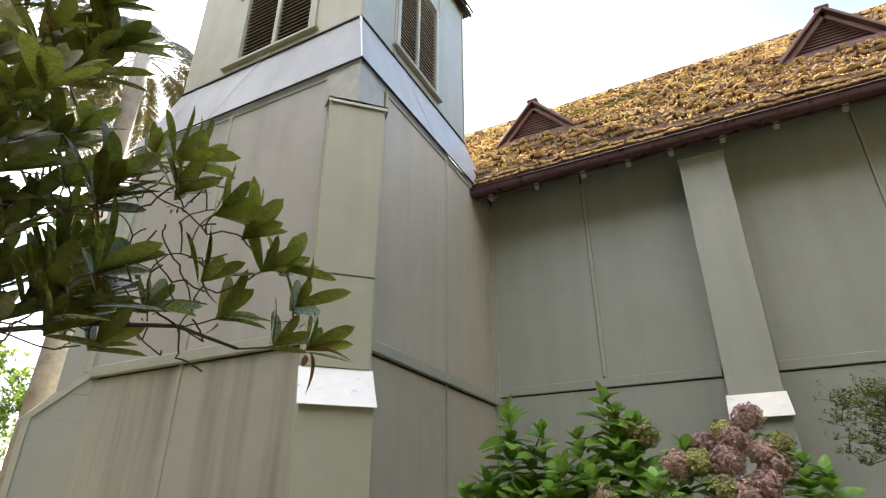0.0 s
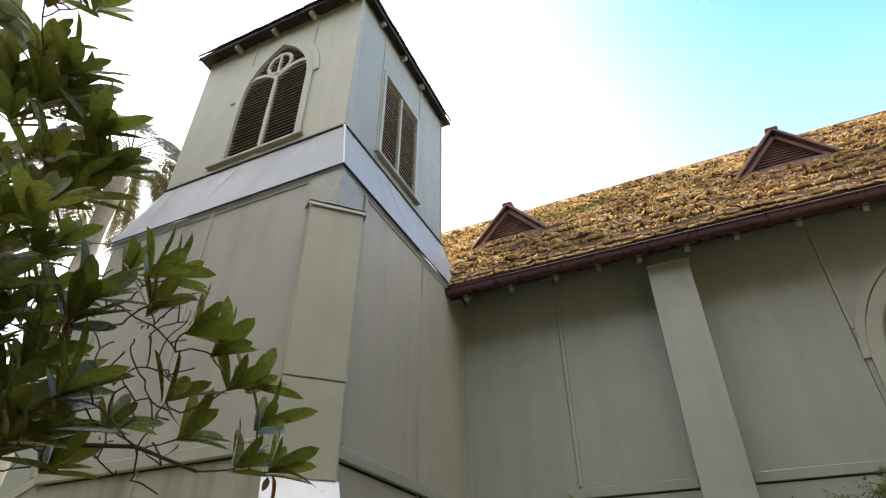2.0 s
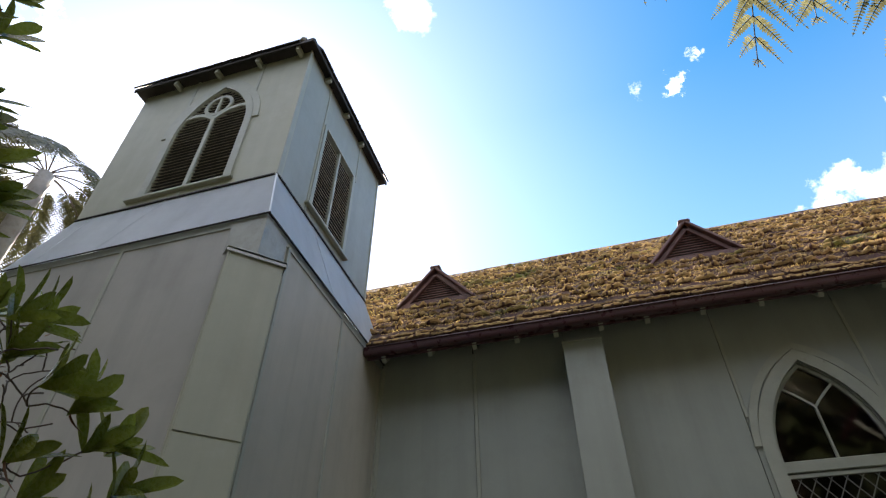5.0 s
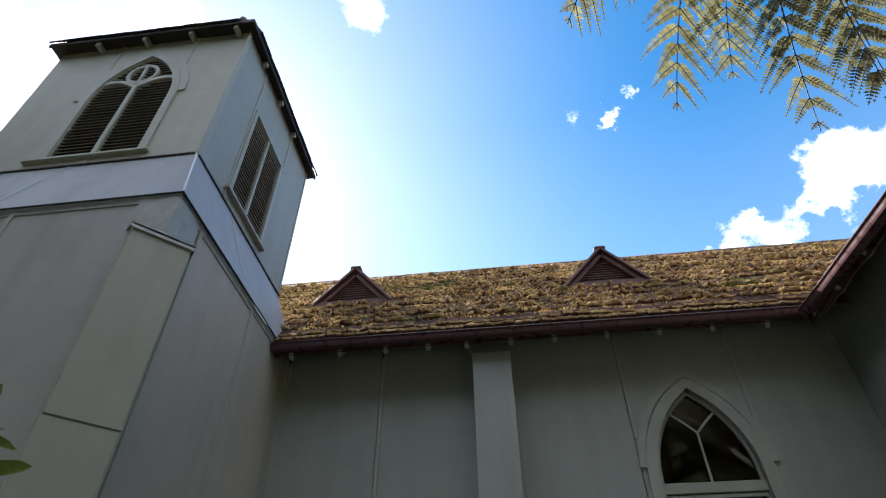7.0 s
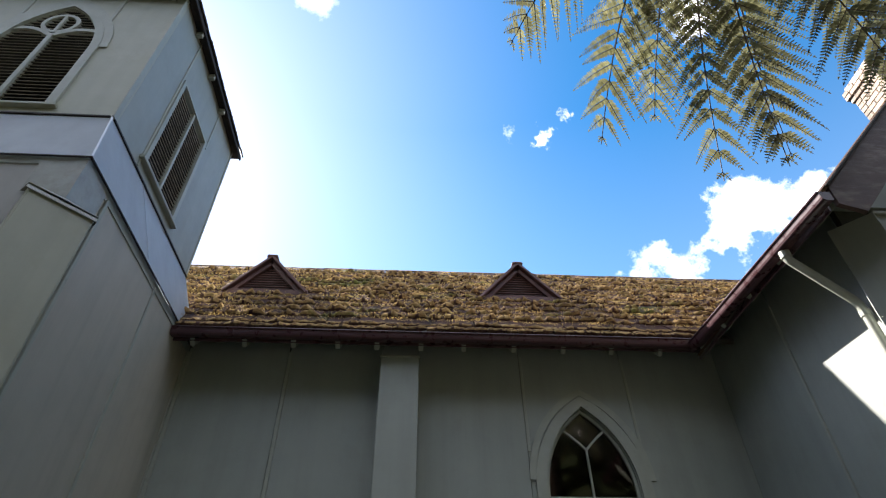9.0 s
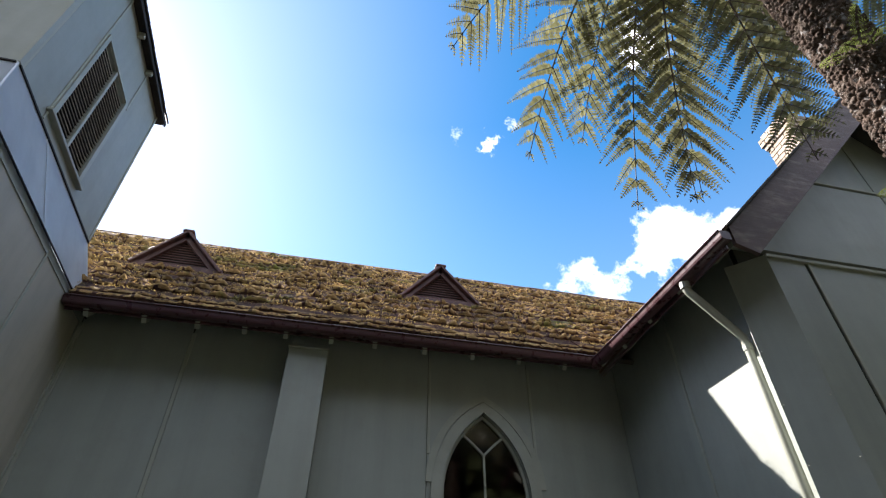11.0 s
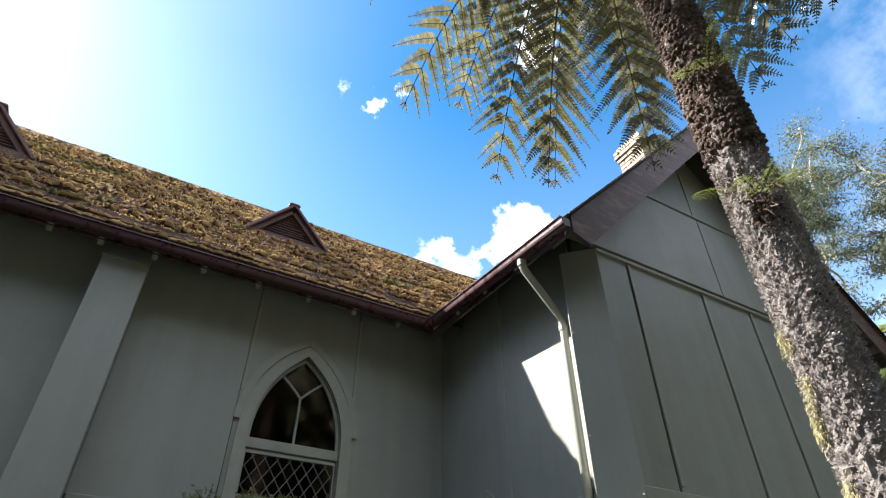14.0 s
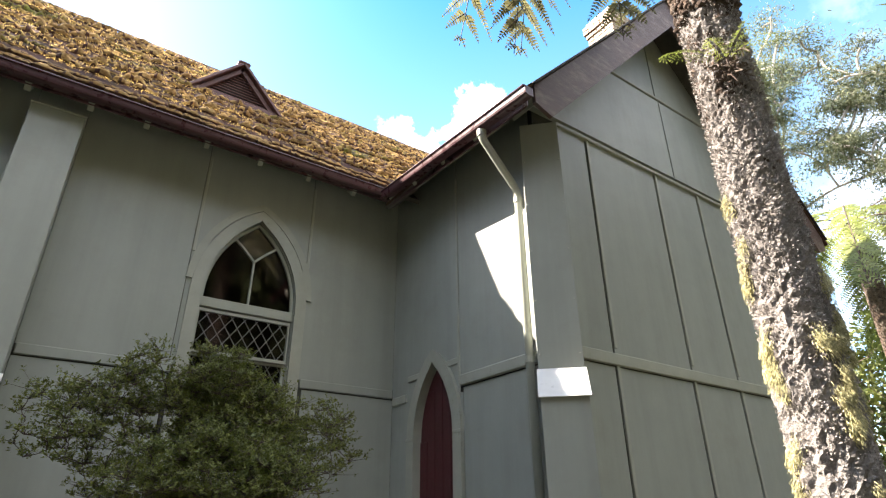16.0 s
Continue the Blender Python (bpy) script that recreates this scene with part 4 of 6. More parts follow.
part("ledge", block(TW - 0.04, TW, 3.2, 4.17, LEDGE - 0.05, LEDGE + 0.05, 0.01), TRIM, transept)
part("ledge", block(TW - 0.03, TW, 4.21, 4.40, 2.66, 2.72, 0.006), TRIM, transept)
part("ledge", block(TW - 0.03, TW, 4.81, 5.06, 2.64, 2.70, 0.006), TRIM, transept)
part("ledge", block(TW - 0.03, TW, 5.09, 5.37, LEDGE - 0.05, LEDGE + 0.03, 0.006), TRIM, transept)
part("cover_strip", block(TW - 0.026, TW - 0.008, 4.187, 4.217, LEDGE - 0.1, 4.62), TRIM, transept)
diagonal_buttress(transept, TW + 0.032, TG - 0.032, -1, -1, 4.55, w=0.33, f0=2.15, f1=2.35, joint=None)


def vestry_door():
    d = part("door", plate(arch(DC, DH, 0.05, DSPR, DRISE), (TW + 0.05, 0, 0), Y, Z, X, 0.045), DOOR, transept, "dark red pointed plank door")
    for k in range(5):
        y0 = DC - DH + 0.02 + k * 0.128
        yc = min(abs(y0 - DC), abs(y0 + 0.122 - DC), key=lambda q: -q)
        r = (DH * DH + DRISE * DRISE) / (2 * DH)
        top = DSPR + math.sqrt(max(r * r - (yc + r - DH) ** 2, 0)) - 0.02
        part("plank", block(TW + 0.040, TW + 0.0495, y0, y0 + 0.122, 0.06, top, 0.002), DOOR, d)
    fr = part("door_frame", strip(arch(DC, DH + 0.055, 0.0, DSPR, DRISE + 0.065), 0.12, 0.035, (TW - 0.012, 0, 0), Y, Z, -X), TRIM, transept, "pale grey pointed door surround")
    part("lining", strip(arch(DC, DH + 0.004, 0.05, DSPR, DRISE + 0.004), 0.012, 0.10, (TW + 0.09, 0, 0), Y, Z, -X), TRIM, fr)
    for k in (-1, 1):
        part("impost", block(TW - 0.055, TW - 0.012, DC + k * (DH + 0.06) - 0.06, DC + k * (DH + 0.06) + 0.06, DSPR - 0.01, DSPR + 0.02, 0.004), TRIM, fr)
    part("door_step", block(TW - 0.35, TW + 0.04, DC - 0.5, DC + 0.5, 0.0, 0.05), MORTAR, fr)


vestry_door()
# roof: two slopes, from the bargeboards back into the nave
run = math.hypot(TR - 3.12, tran_z(TR) - tran_z(3.12))
for k in (-1, 1):
    x0 = TR + k * (TR - 3.12)
    sl = Vector((-k, 0, PITCH)).normalized()
    up = Vector((k * PITCH, 0, 1)).normalized()
    per = 1 / math.hypot(1, PITCH)
    back = lambda u: 4.93 + u * per  # noqa: E731
    o = Vector((x0, 0, tran_z(3.12)))
    part("roof_deck", plate([(0.03, BG + 0.037), (run, BG + 0.037), (run, back(run)), (0.03, back(0))], o - up * 0.055, sl, Y, up, 0.05), SOFFIT, transept)
    part("roof_surface", plate([(0.03, BG - 0.02), (run, BG - 0.02), (run, back(run)), (0.03, back(0))], o - up * 0.003, sl, Y, up, 0.025), SHINGLE, transept, "mossy shingles on the wing's roof")
    # bargeboard with a plumb-cut foot
    drop = 0.43
    foot = TR + k * (TR - 3.22)
    cut = TR + k * (TR - 3.40)
    zt = tran_z(3.22) - 0.01
    out = [(foot, zt), (TR, tran_z(TR) - 0.01), (TR, tran_z(TR) - 0.01 - drop), (cut, tran_z(3.40) - 0.01 - drop), (foot, zt - 0.17)]
    part("bargeboard", plate(out, (0, BG, 0), X, Z, Y, 0.036), BARGE, transept, "weathered brown bargeboard")
    part("barge_capping", bar((TR + k * (TR - 3.18), BG - 0.005, tran_z(3.18) + 0.012), (TR, BG - 0.005, tran_z(TR) + 0.012), 0.08, 0.02, up=up), DARK, transept)
    for q in (0.25, 1.9):
        p = Vector((x0, BG + 0.04, tran_z(3.12))) + sl * q - up * 0.13
        part("lookout", slab(bmesh.new(), p, sl, Y, up, 0.07, 0.40, 0.075, 0.003), TRIM, transept)
# eave of the wing
for y in (3.35, 3.85, 4.35, 4.8):
    part("rafter_end", slab(bmesh.new(), (3.18, y - 0.024, 4.37 + 0.05 * (y - 2.6)), Vector((1, 0, PITCH)).normalized(), Y, Vector((-PITCH, 0, 1)).normalized(), 0.55, 0.048, 0.10, 0.003), TRIM, transept)
gutter((3.085, BG - 0.06, 4.415), (3.085, 4.90, 4.59), -X, transept, OXIDE)
part("fascia", bar((3.165, BG + 0.04, 4.45), (3.165, 4.95, 4.57), 0.02, 0.15), OXIDE, transept)
# downpipe with a swan neck
dp = part("downpipe", tube([(3.10, 3.20, 4.40), (3.10, 3.20, 4.36), (3.115, 3.20, 4.33), (3.46, 3.222, 3.99), (3.492, 3.225, 3.94), (3.497, 3.225, 3.86), (3.497, 3.225, 0.0)],
                          [0.034] * 7, 12), TRIM, transept, "painted downpipe from the gutter", smooth=True)
part("outlet", tube([(3.10, 3.20, 4.36), (3.10, 3.20, 4.44)], [0.042, 0.042], 12), TRIM, dp)
for z in (3.84, 2.45, 1.0):
    part("pipe_collar", tube([(3.497, 3.225, z), (3.497, 3.225, z + 0.05)], [0.040, 0.040], 12), TRIM, dp)


# chimney
def chimney(cx, cy, z0, z1, w, d):
    ch = part("chimney", block(cx - w / 2 + 0.012, cx + w / 2 - 0.012, cy - d / 2 + 0.012, cy + d / 2 - 0.012, z0, z1 - 0.01, 0), MORTAR, transept, "pale brick chimney")
    meshes = {}
    z, row = z1 - 0.078, 0
    while z > z0:
        grow = 0.045 if row in (1, 2) else (0.02 if row == 3 else 0.0)
        for face in range(4):
            length = (w if face % 2 == 0 else d) + 2 * grow
            x = -length / 2 + (0.0 if row % 2 else -0.115)
            while x < length / 2 - 0.02:
                a, b = max(x, -length / 2), min(x + 0.222, length / 2)
                if b - a > 0.03:
                    key = (round(b - a, 3), face % 2)
                    if key not in meshes:
                        me = bpy.data.meshes.new("brick")
                        q = slab(bmesh.new(), (-(b - a) / 2, -0.05, -0.037), X, Y, Z, b - a, 0.1, 0.074, 0.004)
                        q.to_mesh(me)
                        q.free()
                        me.materials.append(BRICK)
                        meshes[key] = me
                    ob = new("brick", meshes[key])
                    ob.parent = ch
                    half = ((d if face % 2 == 0 else w) / 2 + grow) - 0.052
                    rot = Matrix.Rotation(face * math.pi / 2, 4, "Z")
                    ob.matrix_basis = Matrix.Translation(Vector((cx, cy, z + 0.037)) - base_of(ch)) @ rot @ Matrix.Translation(((a + b) / 2, -half, 0))
                x += 0.232
        z -= 0.086
        row += 1
    return ch


chimney(6.74, 4.15, 6.4, 8.8, 0.56, 0.5)

# ---- nave roof: mossy shingles ----
def shingle_mesh(seed, w=0.16, ln=0.32):
    """A shingle with a ragged cushion of moss swelling over its lower edge. The third list says which faces are moss."""
    rnd = random.Random(seed)
    nu = 8
    vs = [0.0, 0.010, 0.026, 0.044, 0.068, 0.10, ln]
    off = Vector((rnd.uniform(0, 90), rnd.uniform(0, 90), 0))
    fat = rnd.uniform(0.5, 1.25)
    verts, faces, moss = [], [], []
    round_, skew = rnd.uniform(0.012, 0.034), rnd.uniform(-0.3, 0.3)
    sag = [0.02 * noise.noise(Vector((i * 0.8, 0, 5)) + off) - round_ * (1 - (2 * i / (nu - 1) - 1 + skew) ** 2) for i in range(nu)]
    for j, v in enumerate(vs):
        for i in range(nu):
            u = w * i / (nu - 1)
            swell = math.exp(-((v - 0.024) / 0.042) ** 2)
            lump = (0.8 + 0.75 * noise.noise(Vector((u * 21, v * 9, 0)) + off)) * (1 - 0.4 * abs(2 * i / (nu - 1) - 1 + skew) ** 2.5)
            h = 0.010 + 0.050 * fat * swell * lump + 0.016 * swell * noise.noise(Vector((u * 60, v * 55, 2)) + off)
            if j == 0:
                h *= 0.6
            edge = 0.5 if i in (0, nu - 1) else 1.0
            verts.append((u, v + (sag[i] if j < 5 else 0), h * edge))
    for j in range(len(vs) - 1):
        for i in range(nu - 1):
            a = j * nu + i
            faces.append((a, a + 1, a + nu + 1, a + nu))
            moss.append(int(j < 4 and noise.noise(Vector((i * 0.7, j * 0.9, 7)) + off) > -0.22))
    k = len(verts)
    for i in range(nu):
        verts.append((verts[i][0], verts[i][1] + 0.006, -0.052))
    for i in range(nu - 1):
        faces.append((k + i, k + i + 1, i + 1, i))
        moss.append(0)
    for j in range(len(vs) - 1):
        for side in (0, nu - 1):
            a, b = j * nu + side, (j + 1) * nu + side
            verts.append((verts[a][0], verts[a][1], -0.052))
            verts.append((verts[b][0], verts[b][1], -0.052))
            q = len(verts)
            faces.append((a, q - 2, q - 1, b) if side == 0 else (a, b, q - 1, q - 2))
            moss.append(0)
    return verts, faces, moss


VARIANTS = [shingle_mesh(200 + k) for k in range(16)]
SLOPE, UPN = Vector((0, 1, PITCH)).normalized(), Vector((0, -PITCH, 1)).normalized()


def roof_shingles():
    rnd = random.Random(11)
    deck = part("roof_slope", slab(bmesh.new(), (-2.2, 4.935, roof_z(4.935) - 0.058), X, SLOPE, UPN, 5.0, 4.6, 0.006), SHINGLE, nave, "sunlit shingle roof slope grown over with golden moss")
    spots = []
    expo = 0.30
    total = math.hypot(RY - 4.93, RZ - roof_z(4.93))
    row, s = 0, -0.04
    while s < total - 0.42:
        y = 4.93 + s * SLOPE.y
        x = -2.45 - 0.6 * max(0, y - 5.0) + rnd.uniform(0, 0.1)
        right = 3.16 + (y - 4.93) * 1.09
        while x < right:
            w = rnd.uniform(0.13, 0.27)
            wave = 0 if row == 0 else 0.05 * noise.noise(Vector((x * 1.1, s * 0.6, 3.0))) + rnd.uniform(-0.014, 0.014)
            lift = 0.004 + 0.016 * noise.noise(Vector((x * 1.7, s * 1.9, 9.0))) + rnd.uniform(0, 0.006)
            vent = any(abs(x + w / 2 - cx) < 0.52 * (1 - (y - 6.0) / 0.9) + 0.05 and 6.02 < y < 6.9 for cx in (1.625, -1.77))
            if not vent:
                spots.append((x, s + wave, w, lift if row else -0.008, rnd.randrange(16), rnd.uniform(-0.05, 0.05), rnd.uniform(-0.04, 0.04), row))
            x += w + rnd.uniform(-0.004, 0.006)
        s += (expo if row else 0.11) + rnd.uniform(-0.004, 0.004)
        row += 1
    foot = Vector((0, 4.93, roof_z(4.93)))
    base = base_of(nave)
    meshes = []
    for vs, fs, moss in VARIANTS:
        me = bpy.data.meshes.new("shingle")
        me.from_pydata(vs, [], fs)
        me.materials.append(SHINGLE)
        me.materials.append(CUSHION)
        me.polygons.foreach_set("material_index", moss)
        me.polygons.foreach_set("use_smooth", [True] * len(me.polygons))
        meshes.append(me)
    near = set(sorted(range(len(spots)), key=lambda k: (spots[k][1] > 1.6, abs(spots[k][0] - 0.6)))[:300])
    V, F, M = [], [], []
    for k, (x, s, w, lift, kind, twist, tilt, row) in enumerate(spots):
        m = Matrix((X, SLOPE, UPN)).transposed() @ Matrix.Rotation(twist, 3, "Z") @ Matrix.Rotation(tilt, 3, "Y") @ Matrix.Diagonal((w / 0.16, 1.4, 1.25 if row > 1 else 0.6))
        m = Matrix.Translation(foot + X * x + SLOPE * s + UPN * lift) @ m.to_4x4()
        if k in near:
            ob = new("shingle", meshes[kind])
            ob.parent = deck
            ob.matrix_basis = Matrix.Translation(-base) @ m
        else:
            n0 = len(V)
            vs, fs, moss = VARIANTS[kind]
            M.extend(moss)
            V.extend((m @ Vector(v))[:] for v in vs)
            F.extend([tuple(q + n0 for q in f) for f in fs])
    rest = raw("shingles", V, F, SHINGLE, deck, smooth=True, kind="stuff")
    rest.data.materials.append(CUSHION)
    rest.data.polygons.foreach_set("material_index", M)
    # moss tips that catch the light along the cushions
    blade = leaf(0.012, 0.006, -0.2, 0.2, 2)
    mats = []
    for x, s, w, lift, kind, twist, tilt, row in spots:
        n = 0 if row == 0 else int(w * 300 * max(0.15, 0.75 + 1.6 * noise.noise(Vector((x * 2.1, s * 2.1, 4.0)))))
        for _ in range(n):
            u, v = rnd.uniform(0, w), rnd.gauss(0.040, 0.016)
            p = foot + X * (x + u) + SLOPE * (s + v) + UPN * (lift + rnd.uniform(0.035, 0.068) * math.exp(-((v - 0.034) / 0.06) ** 2))
            mats.append(aim(p, UPN * rnd.uniform(0.5, 1.2) + X * rnd.uniform(-0.8, 0.8) + SLOPE * rnd.uniform(-0.7, 0.6), rnd.uniform(-3, 3), rnd.uniform(0.5, 1.2)))
    v, f = spread(blade, mats)
    raw("moss_fringe", v, f, MOSS, deck, "golden moss tips", kind="stuff")
    # ridge capping: long boards
    x = -5.0
    while x < 9:
        w = rnd.uniform(0.5, 0.75)
        part("ridge_cap", slab(bmesh.new(), (x, RY - 0.16, RZ - 0.135 + rnd.uniform(-0.005, 0.005)), X, Vector((0, 0.75, 0.66)), Vector((0, -0.66, 0.75)), w + 0.01, 0.20, 0.022, 0.006), RIDGE, deck)
        x += w


# ---- plants ----
def leaf(length, width, droop=0.15, fold=0.25, segs=6, blunt=0.55, full=0.8):
    """A leaf blade along +x with a folded midrib."""
    verts, faces = [], []
    for k in range(segs + 1):
        t = k / segs
        half = width / 2 * (math.sin(math.pi * t ** blunt) ** full if 0 < t < 1 else 0.0) + (0.0006 if t in (0, 1) else 0)
        z = -droop * length * t * t
        verts += [(length * t, half, z + fold * half), (length * t, 0, z), (length * t, -half, z + fold * half)]
    for k in range(segs):
        a = 3 * k
        faces += [(a, a + 1, a + 4, a + 3), (a + 1, a + 2, a + 5, a + 4)]
    return np.array(verts), faces


def spread(template, mats):
    """One mesh of many copies of a leaf."""
    tv, tf = template
    V, F, n0 = [], [], 0
    for m in mats:
        a = np.array(m)
        V.append(tv @ a[:3, :3].T + a[:3, 3])
        F += [tuple(q + n0 for q in f) for f in tf]
        n0 += len(tv)
    return (np.concatenate(V) if V else np.zeros((0, 3))), F


def aim(at, way, roll=0.0, scale=1.0, up=(0, 0, 1)):
    """A pose whose +x runs along way."""
    x = Vector(way).normalized()
    u = Vector(up)
    if abs(x.dot(u)) > 0.98:
        u = Vector((0.3, 1, 0)).normalized()
    y = u.cross(x).normalized()
    z = x.cross(y)
    r = Matrix((x, y, z)).transposed() @ Matrix.Rotation(roll, 3, "X")
    return Matrix.Translation(at) @ (r * scale).to_4x4()


def whorl(rnd, at, axis, count, size, open_=1.1):
    """Poses of leaves that stand round a shoot's end."""
    axis = Vector(axis).normalized()
    side = axis.orthogonal().normalized()
    out = []
    a0 = rnd.uniform(0, 6.3)
    for k in range(count):
        a = a0 + 2 * math.pi * k / count + rnd.uniform(-0.25, 0.25)
        s = side * math.cos(a) + axis.cross(side) * math.sin(a)
        o = open_ + rnd.uniform(-0.35, 0.3)
        way = axis * math.cos(o) + s * math.sin(o)
        out.append(aim(Vector(at) + axis * rnd.uniform(-0.015, 0.015), way, rnd.uniform(-0.5, 0.5), size * rnd.uniform(0.7, 1.15), up=axis))
    return out


def limbs(base, tips, r_base, r_tip, rnd, start=None):
    """Branches: each tip is joined to the nearest earlier branch by a bent limb. Returns one bmesh."""
    bm = bmesh.new()
    nodes = list(start or [(Vector(base), r_base)])
    for tip in sorted((Vector(t) for t in tips), key=lambda t: (t - Vector(base)).length):
        p, r = min(nodes, key=lambda q: (q[0] - tip).length + 0.25 * max(0, q[0].z - tip.z))
        d = tip - p
        bend = Vector((rnd.uniform(-1, 1), rnd.uniform(-1, 1), rnd.uniform(-0.4, 0.8))) * d.length * 0.14
        pts, rad = [], []
        r1 = max(r_tip, min(r * 0.8, r_tip + (r_base - r_tip) * min(1, d.length * 0.35)))
        for k in range(6):
            t = k / 5
            q = p + d * t + bend * math.sin(math.pi * t) + Vector((rnd.uniform(-1, 1), rnd.uniform(-1, 1), rnd.uniform(-1, 1))) * min(0.008, 0.025 * d.length) * (0 < k < 5)
            pts.append(q)
            rad.append(r1 + (r_tip - r1) * t)
        tube(pts, rad, 6, bm)
        nodes += [(pts[k], rad[k]) for k in range(1, 6)]
    return bm


def leaf_parts(name, template, mats, mat, parent, most=300, stuff_name="leaves", smooth=True):
    """The first leaves as parts that share one mesh, those past the limit joined."""
    tv, tf = template
    me = bpy.data.meshes.new(name)
    me.from_pydata(tv.tolist(), [], tf)
    me.materials.append(mat)
    me.polygons.foreach_set("use_smooth", [smooth] * len(me.polygons))
    inv = Matrix.Translation(-base_of(parent))
    for m in mats[:most]:
        ob = new(name, me)
        ob.parent = parent
        ob.matrix_basis = inv @ m
    if len(mats) > most:
        v, f = spread(template, mats[most:])
        raw(stuff_name, v, f, mat, parent, smooth=smooth, kind="stuff")


def rhododendron():
    rnd = random.Random(21)
    bush = thing("rhododendron", (-1.95, 0.45, 0), "leggy rhododendron bush with glossy green leaf whorls", "shrub")
    tips = [(-1.10, 0.89, 2.12), (-1.09, 1.06, 2.03), (-1.09, 1.13, 2.05), (-1.06, 1.16, 1.95), (-1.06, 1.23, 1.85), (-1.09, 0.98, 2.09), (-1.24, 0.87, 2.20),
            (-1.14, 0.92, 1.96), (-1.41, 0.87, 2.37), (-1.27, 0.91, 2.33), (-1.09, 1.13, 1.84), (-1.23, 0.56, 2.42), (-1.26, 0.61, 2.50), (-1.39, 0.68, 2.17),
            (-1.42, 0.86, 1.81), (-1.37, 0.94, 1.93), (-1.46, 0.77, 1.83), (-1.15, 0.47, 2.22), (-1.49, 0.71, 2.40), (-1.42, 0.36, 3.21), (-1.40, 0.36, 2.99),
            (-1.22, 0.47, 2.40), (-1.2, 0.54, 2.55), (-1.25, 0.46, 2.23), (-1.2, 0.55, 2.34), (-1.28, 0.50, 2.08), (-1.22, 0.30, 2.84), (-1.2, 0.33, 2.98), (-1.24, 0.41, 2.93), (-1.2, 0.59, 2.44),
            (-1.26, 0.44, 2.70), (-1.17, 0.52, 2.51), (-1.49, 0.40, 3.30), (-1.38, 0.40, 2.83), (-1.24, 0.83, 2.30), (-1.18, 1.02, 1.90), (-1.38, 0.58, 1.98), (-1.42, 0.70, 1.95), (-1.36, 0.66, 1.86), (-1.40, 0.62, 1.80), (-1.46, 0.74, 2.02), (-1.52, 0.66, 1.92)]
    spine = [(-1.95, 0.45, 0.0), (-1.92, 0.48, 0.6), (-1.85, 0.52, 1.2), (-1.74, 0.60, 1.65), (-1.59, 0.72, 1.84), (-1.42, 0.85, 1.87), (-1.28, 0.98, 1.88), (-1.16, 1.08, 1.83)]
    tall = [(-1.85, 0.52, 1.2), (-1.85, 0.40, 1.8), (-1.75, 0.38, 2.3), (-1.62, 0.36, 2.8)]
    bm = tube(spine, [0.05, 0.045, 0.030, 0.015, 0.0085, 0.0065, 0.0055, 0.004], 8)
    tube(tall, [0.035, 0.03, 0.022, 0.012], 8, bm)
    part("trunk", bm, TWIG, bush, smooth=True)
    hidden = []
    while len(hidden) < 84:
        az, far = rnd.uniform(1.0, 1.32), rnd.uniform(1.35, 2.4)
        p = Vector((-math.sin(az) * far, math.cos(az) * far, rnd.uniform(1.72, 3.6)))
        if (p - Vector((-1.8, 0.6, 2.4))).length < 1.3 and az > 1.03 + max(0, p.z - 2.2) * 0.3 and p.z > 1.42 + 0.26 * far:
            hidden.append(p[:])
    start = [(Vector(p), r) for p, r in zip(spine[2:] + tall[1:], [0.03, 0.024, 0.016, 0.012, 0.009, 0.007, 0.026, 0.02, 0.012])]
    bare = []
    while len(bare) < 190:
        az, far = rnd.uniform(0.86, 1.3), rnd.uniform(1.3, 2.0)
        bare.append((-math.sin(az) * far, math.cos(az) * far, 1.38 + far * rnd.uniform(0.24, 0.6)))
    tagged(part("branchwork", limbs(spine[2], tips + hidden + bare, 0.016, 0.0022, rnd, start), TWIG, bush, smooth=True), kind="stuff")
    shown, rest, old = [], [], []
    for k, p in enumerate(tips + hidden):
        out = Vector(p) - Vector((-1.9, 0.5, p[2] - 0.5))
        out.normalize()
        axis = out + Vector((rnd.uniform(-0.3, 0.3), rnd.uniform(-0.3, 0.3), rnd.uniform(0.1, 0.7)))
        got = whorl(rnd, p, axis, rnd.randint(7, 10), 1.0, 0.8)
        (shown if k < len(tips) else rest).extend(got)
        if rnd.random() < 0.3:
            old += whorl(rnd, p, -Z, 1, 0.75, 0.5)
    leaf_parts("leaf", leaf(0.142, 0.040, 0.06, 0.30, 8, 1.25, 0.5), shown + rest, RHODO, bush, 300)
    leaf_parts("withered_leaf", leaf(0.11, 0.028, 0.3, 0.5), old + [aim((-1.02, 1.22, 1.845), (0.75, 0.35, -0.05)), aim((-1.03, 1.21, 1.84), (0.25, 0.1, -0.9))], OLD_LEAF, bush, 60)
    # dry seed heads
    bits = []
    for p in (tips + hidden)[3::3]:
        for _ in range(9):
            bits.append(aim(Vector(p) + Vector((rnd.uniform(-0.03, 0.03), rnd.uniform(-0.03, 0.03), rnd.uniform(-0.05, 0.01))), (rnd.uniform(-1, 1), rnd.uniform(-1, 1), rnd.uniform(-0.5, 1)), 0, rnd.uniform(0.5, 1)))
    v, f = spread(leaf(0.03, 0.009, 0.0, 0.5, 3), bits)
    raw("dry_seed_head", v, f, OLD_LEAF, bush, "dry brown seed heads", kind="stuff")


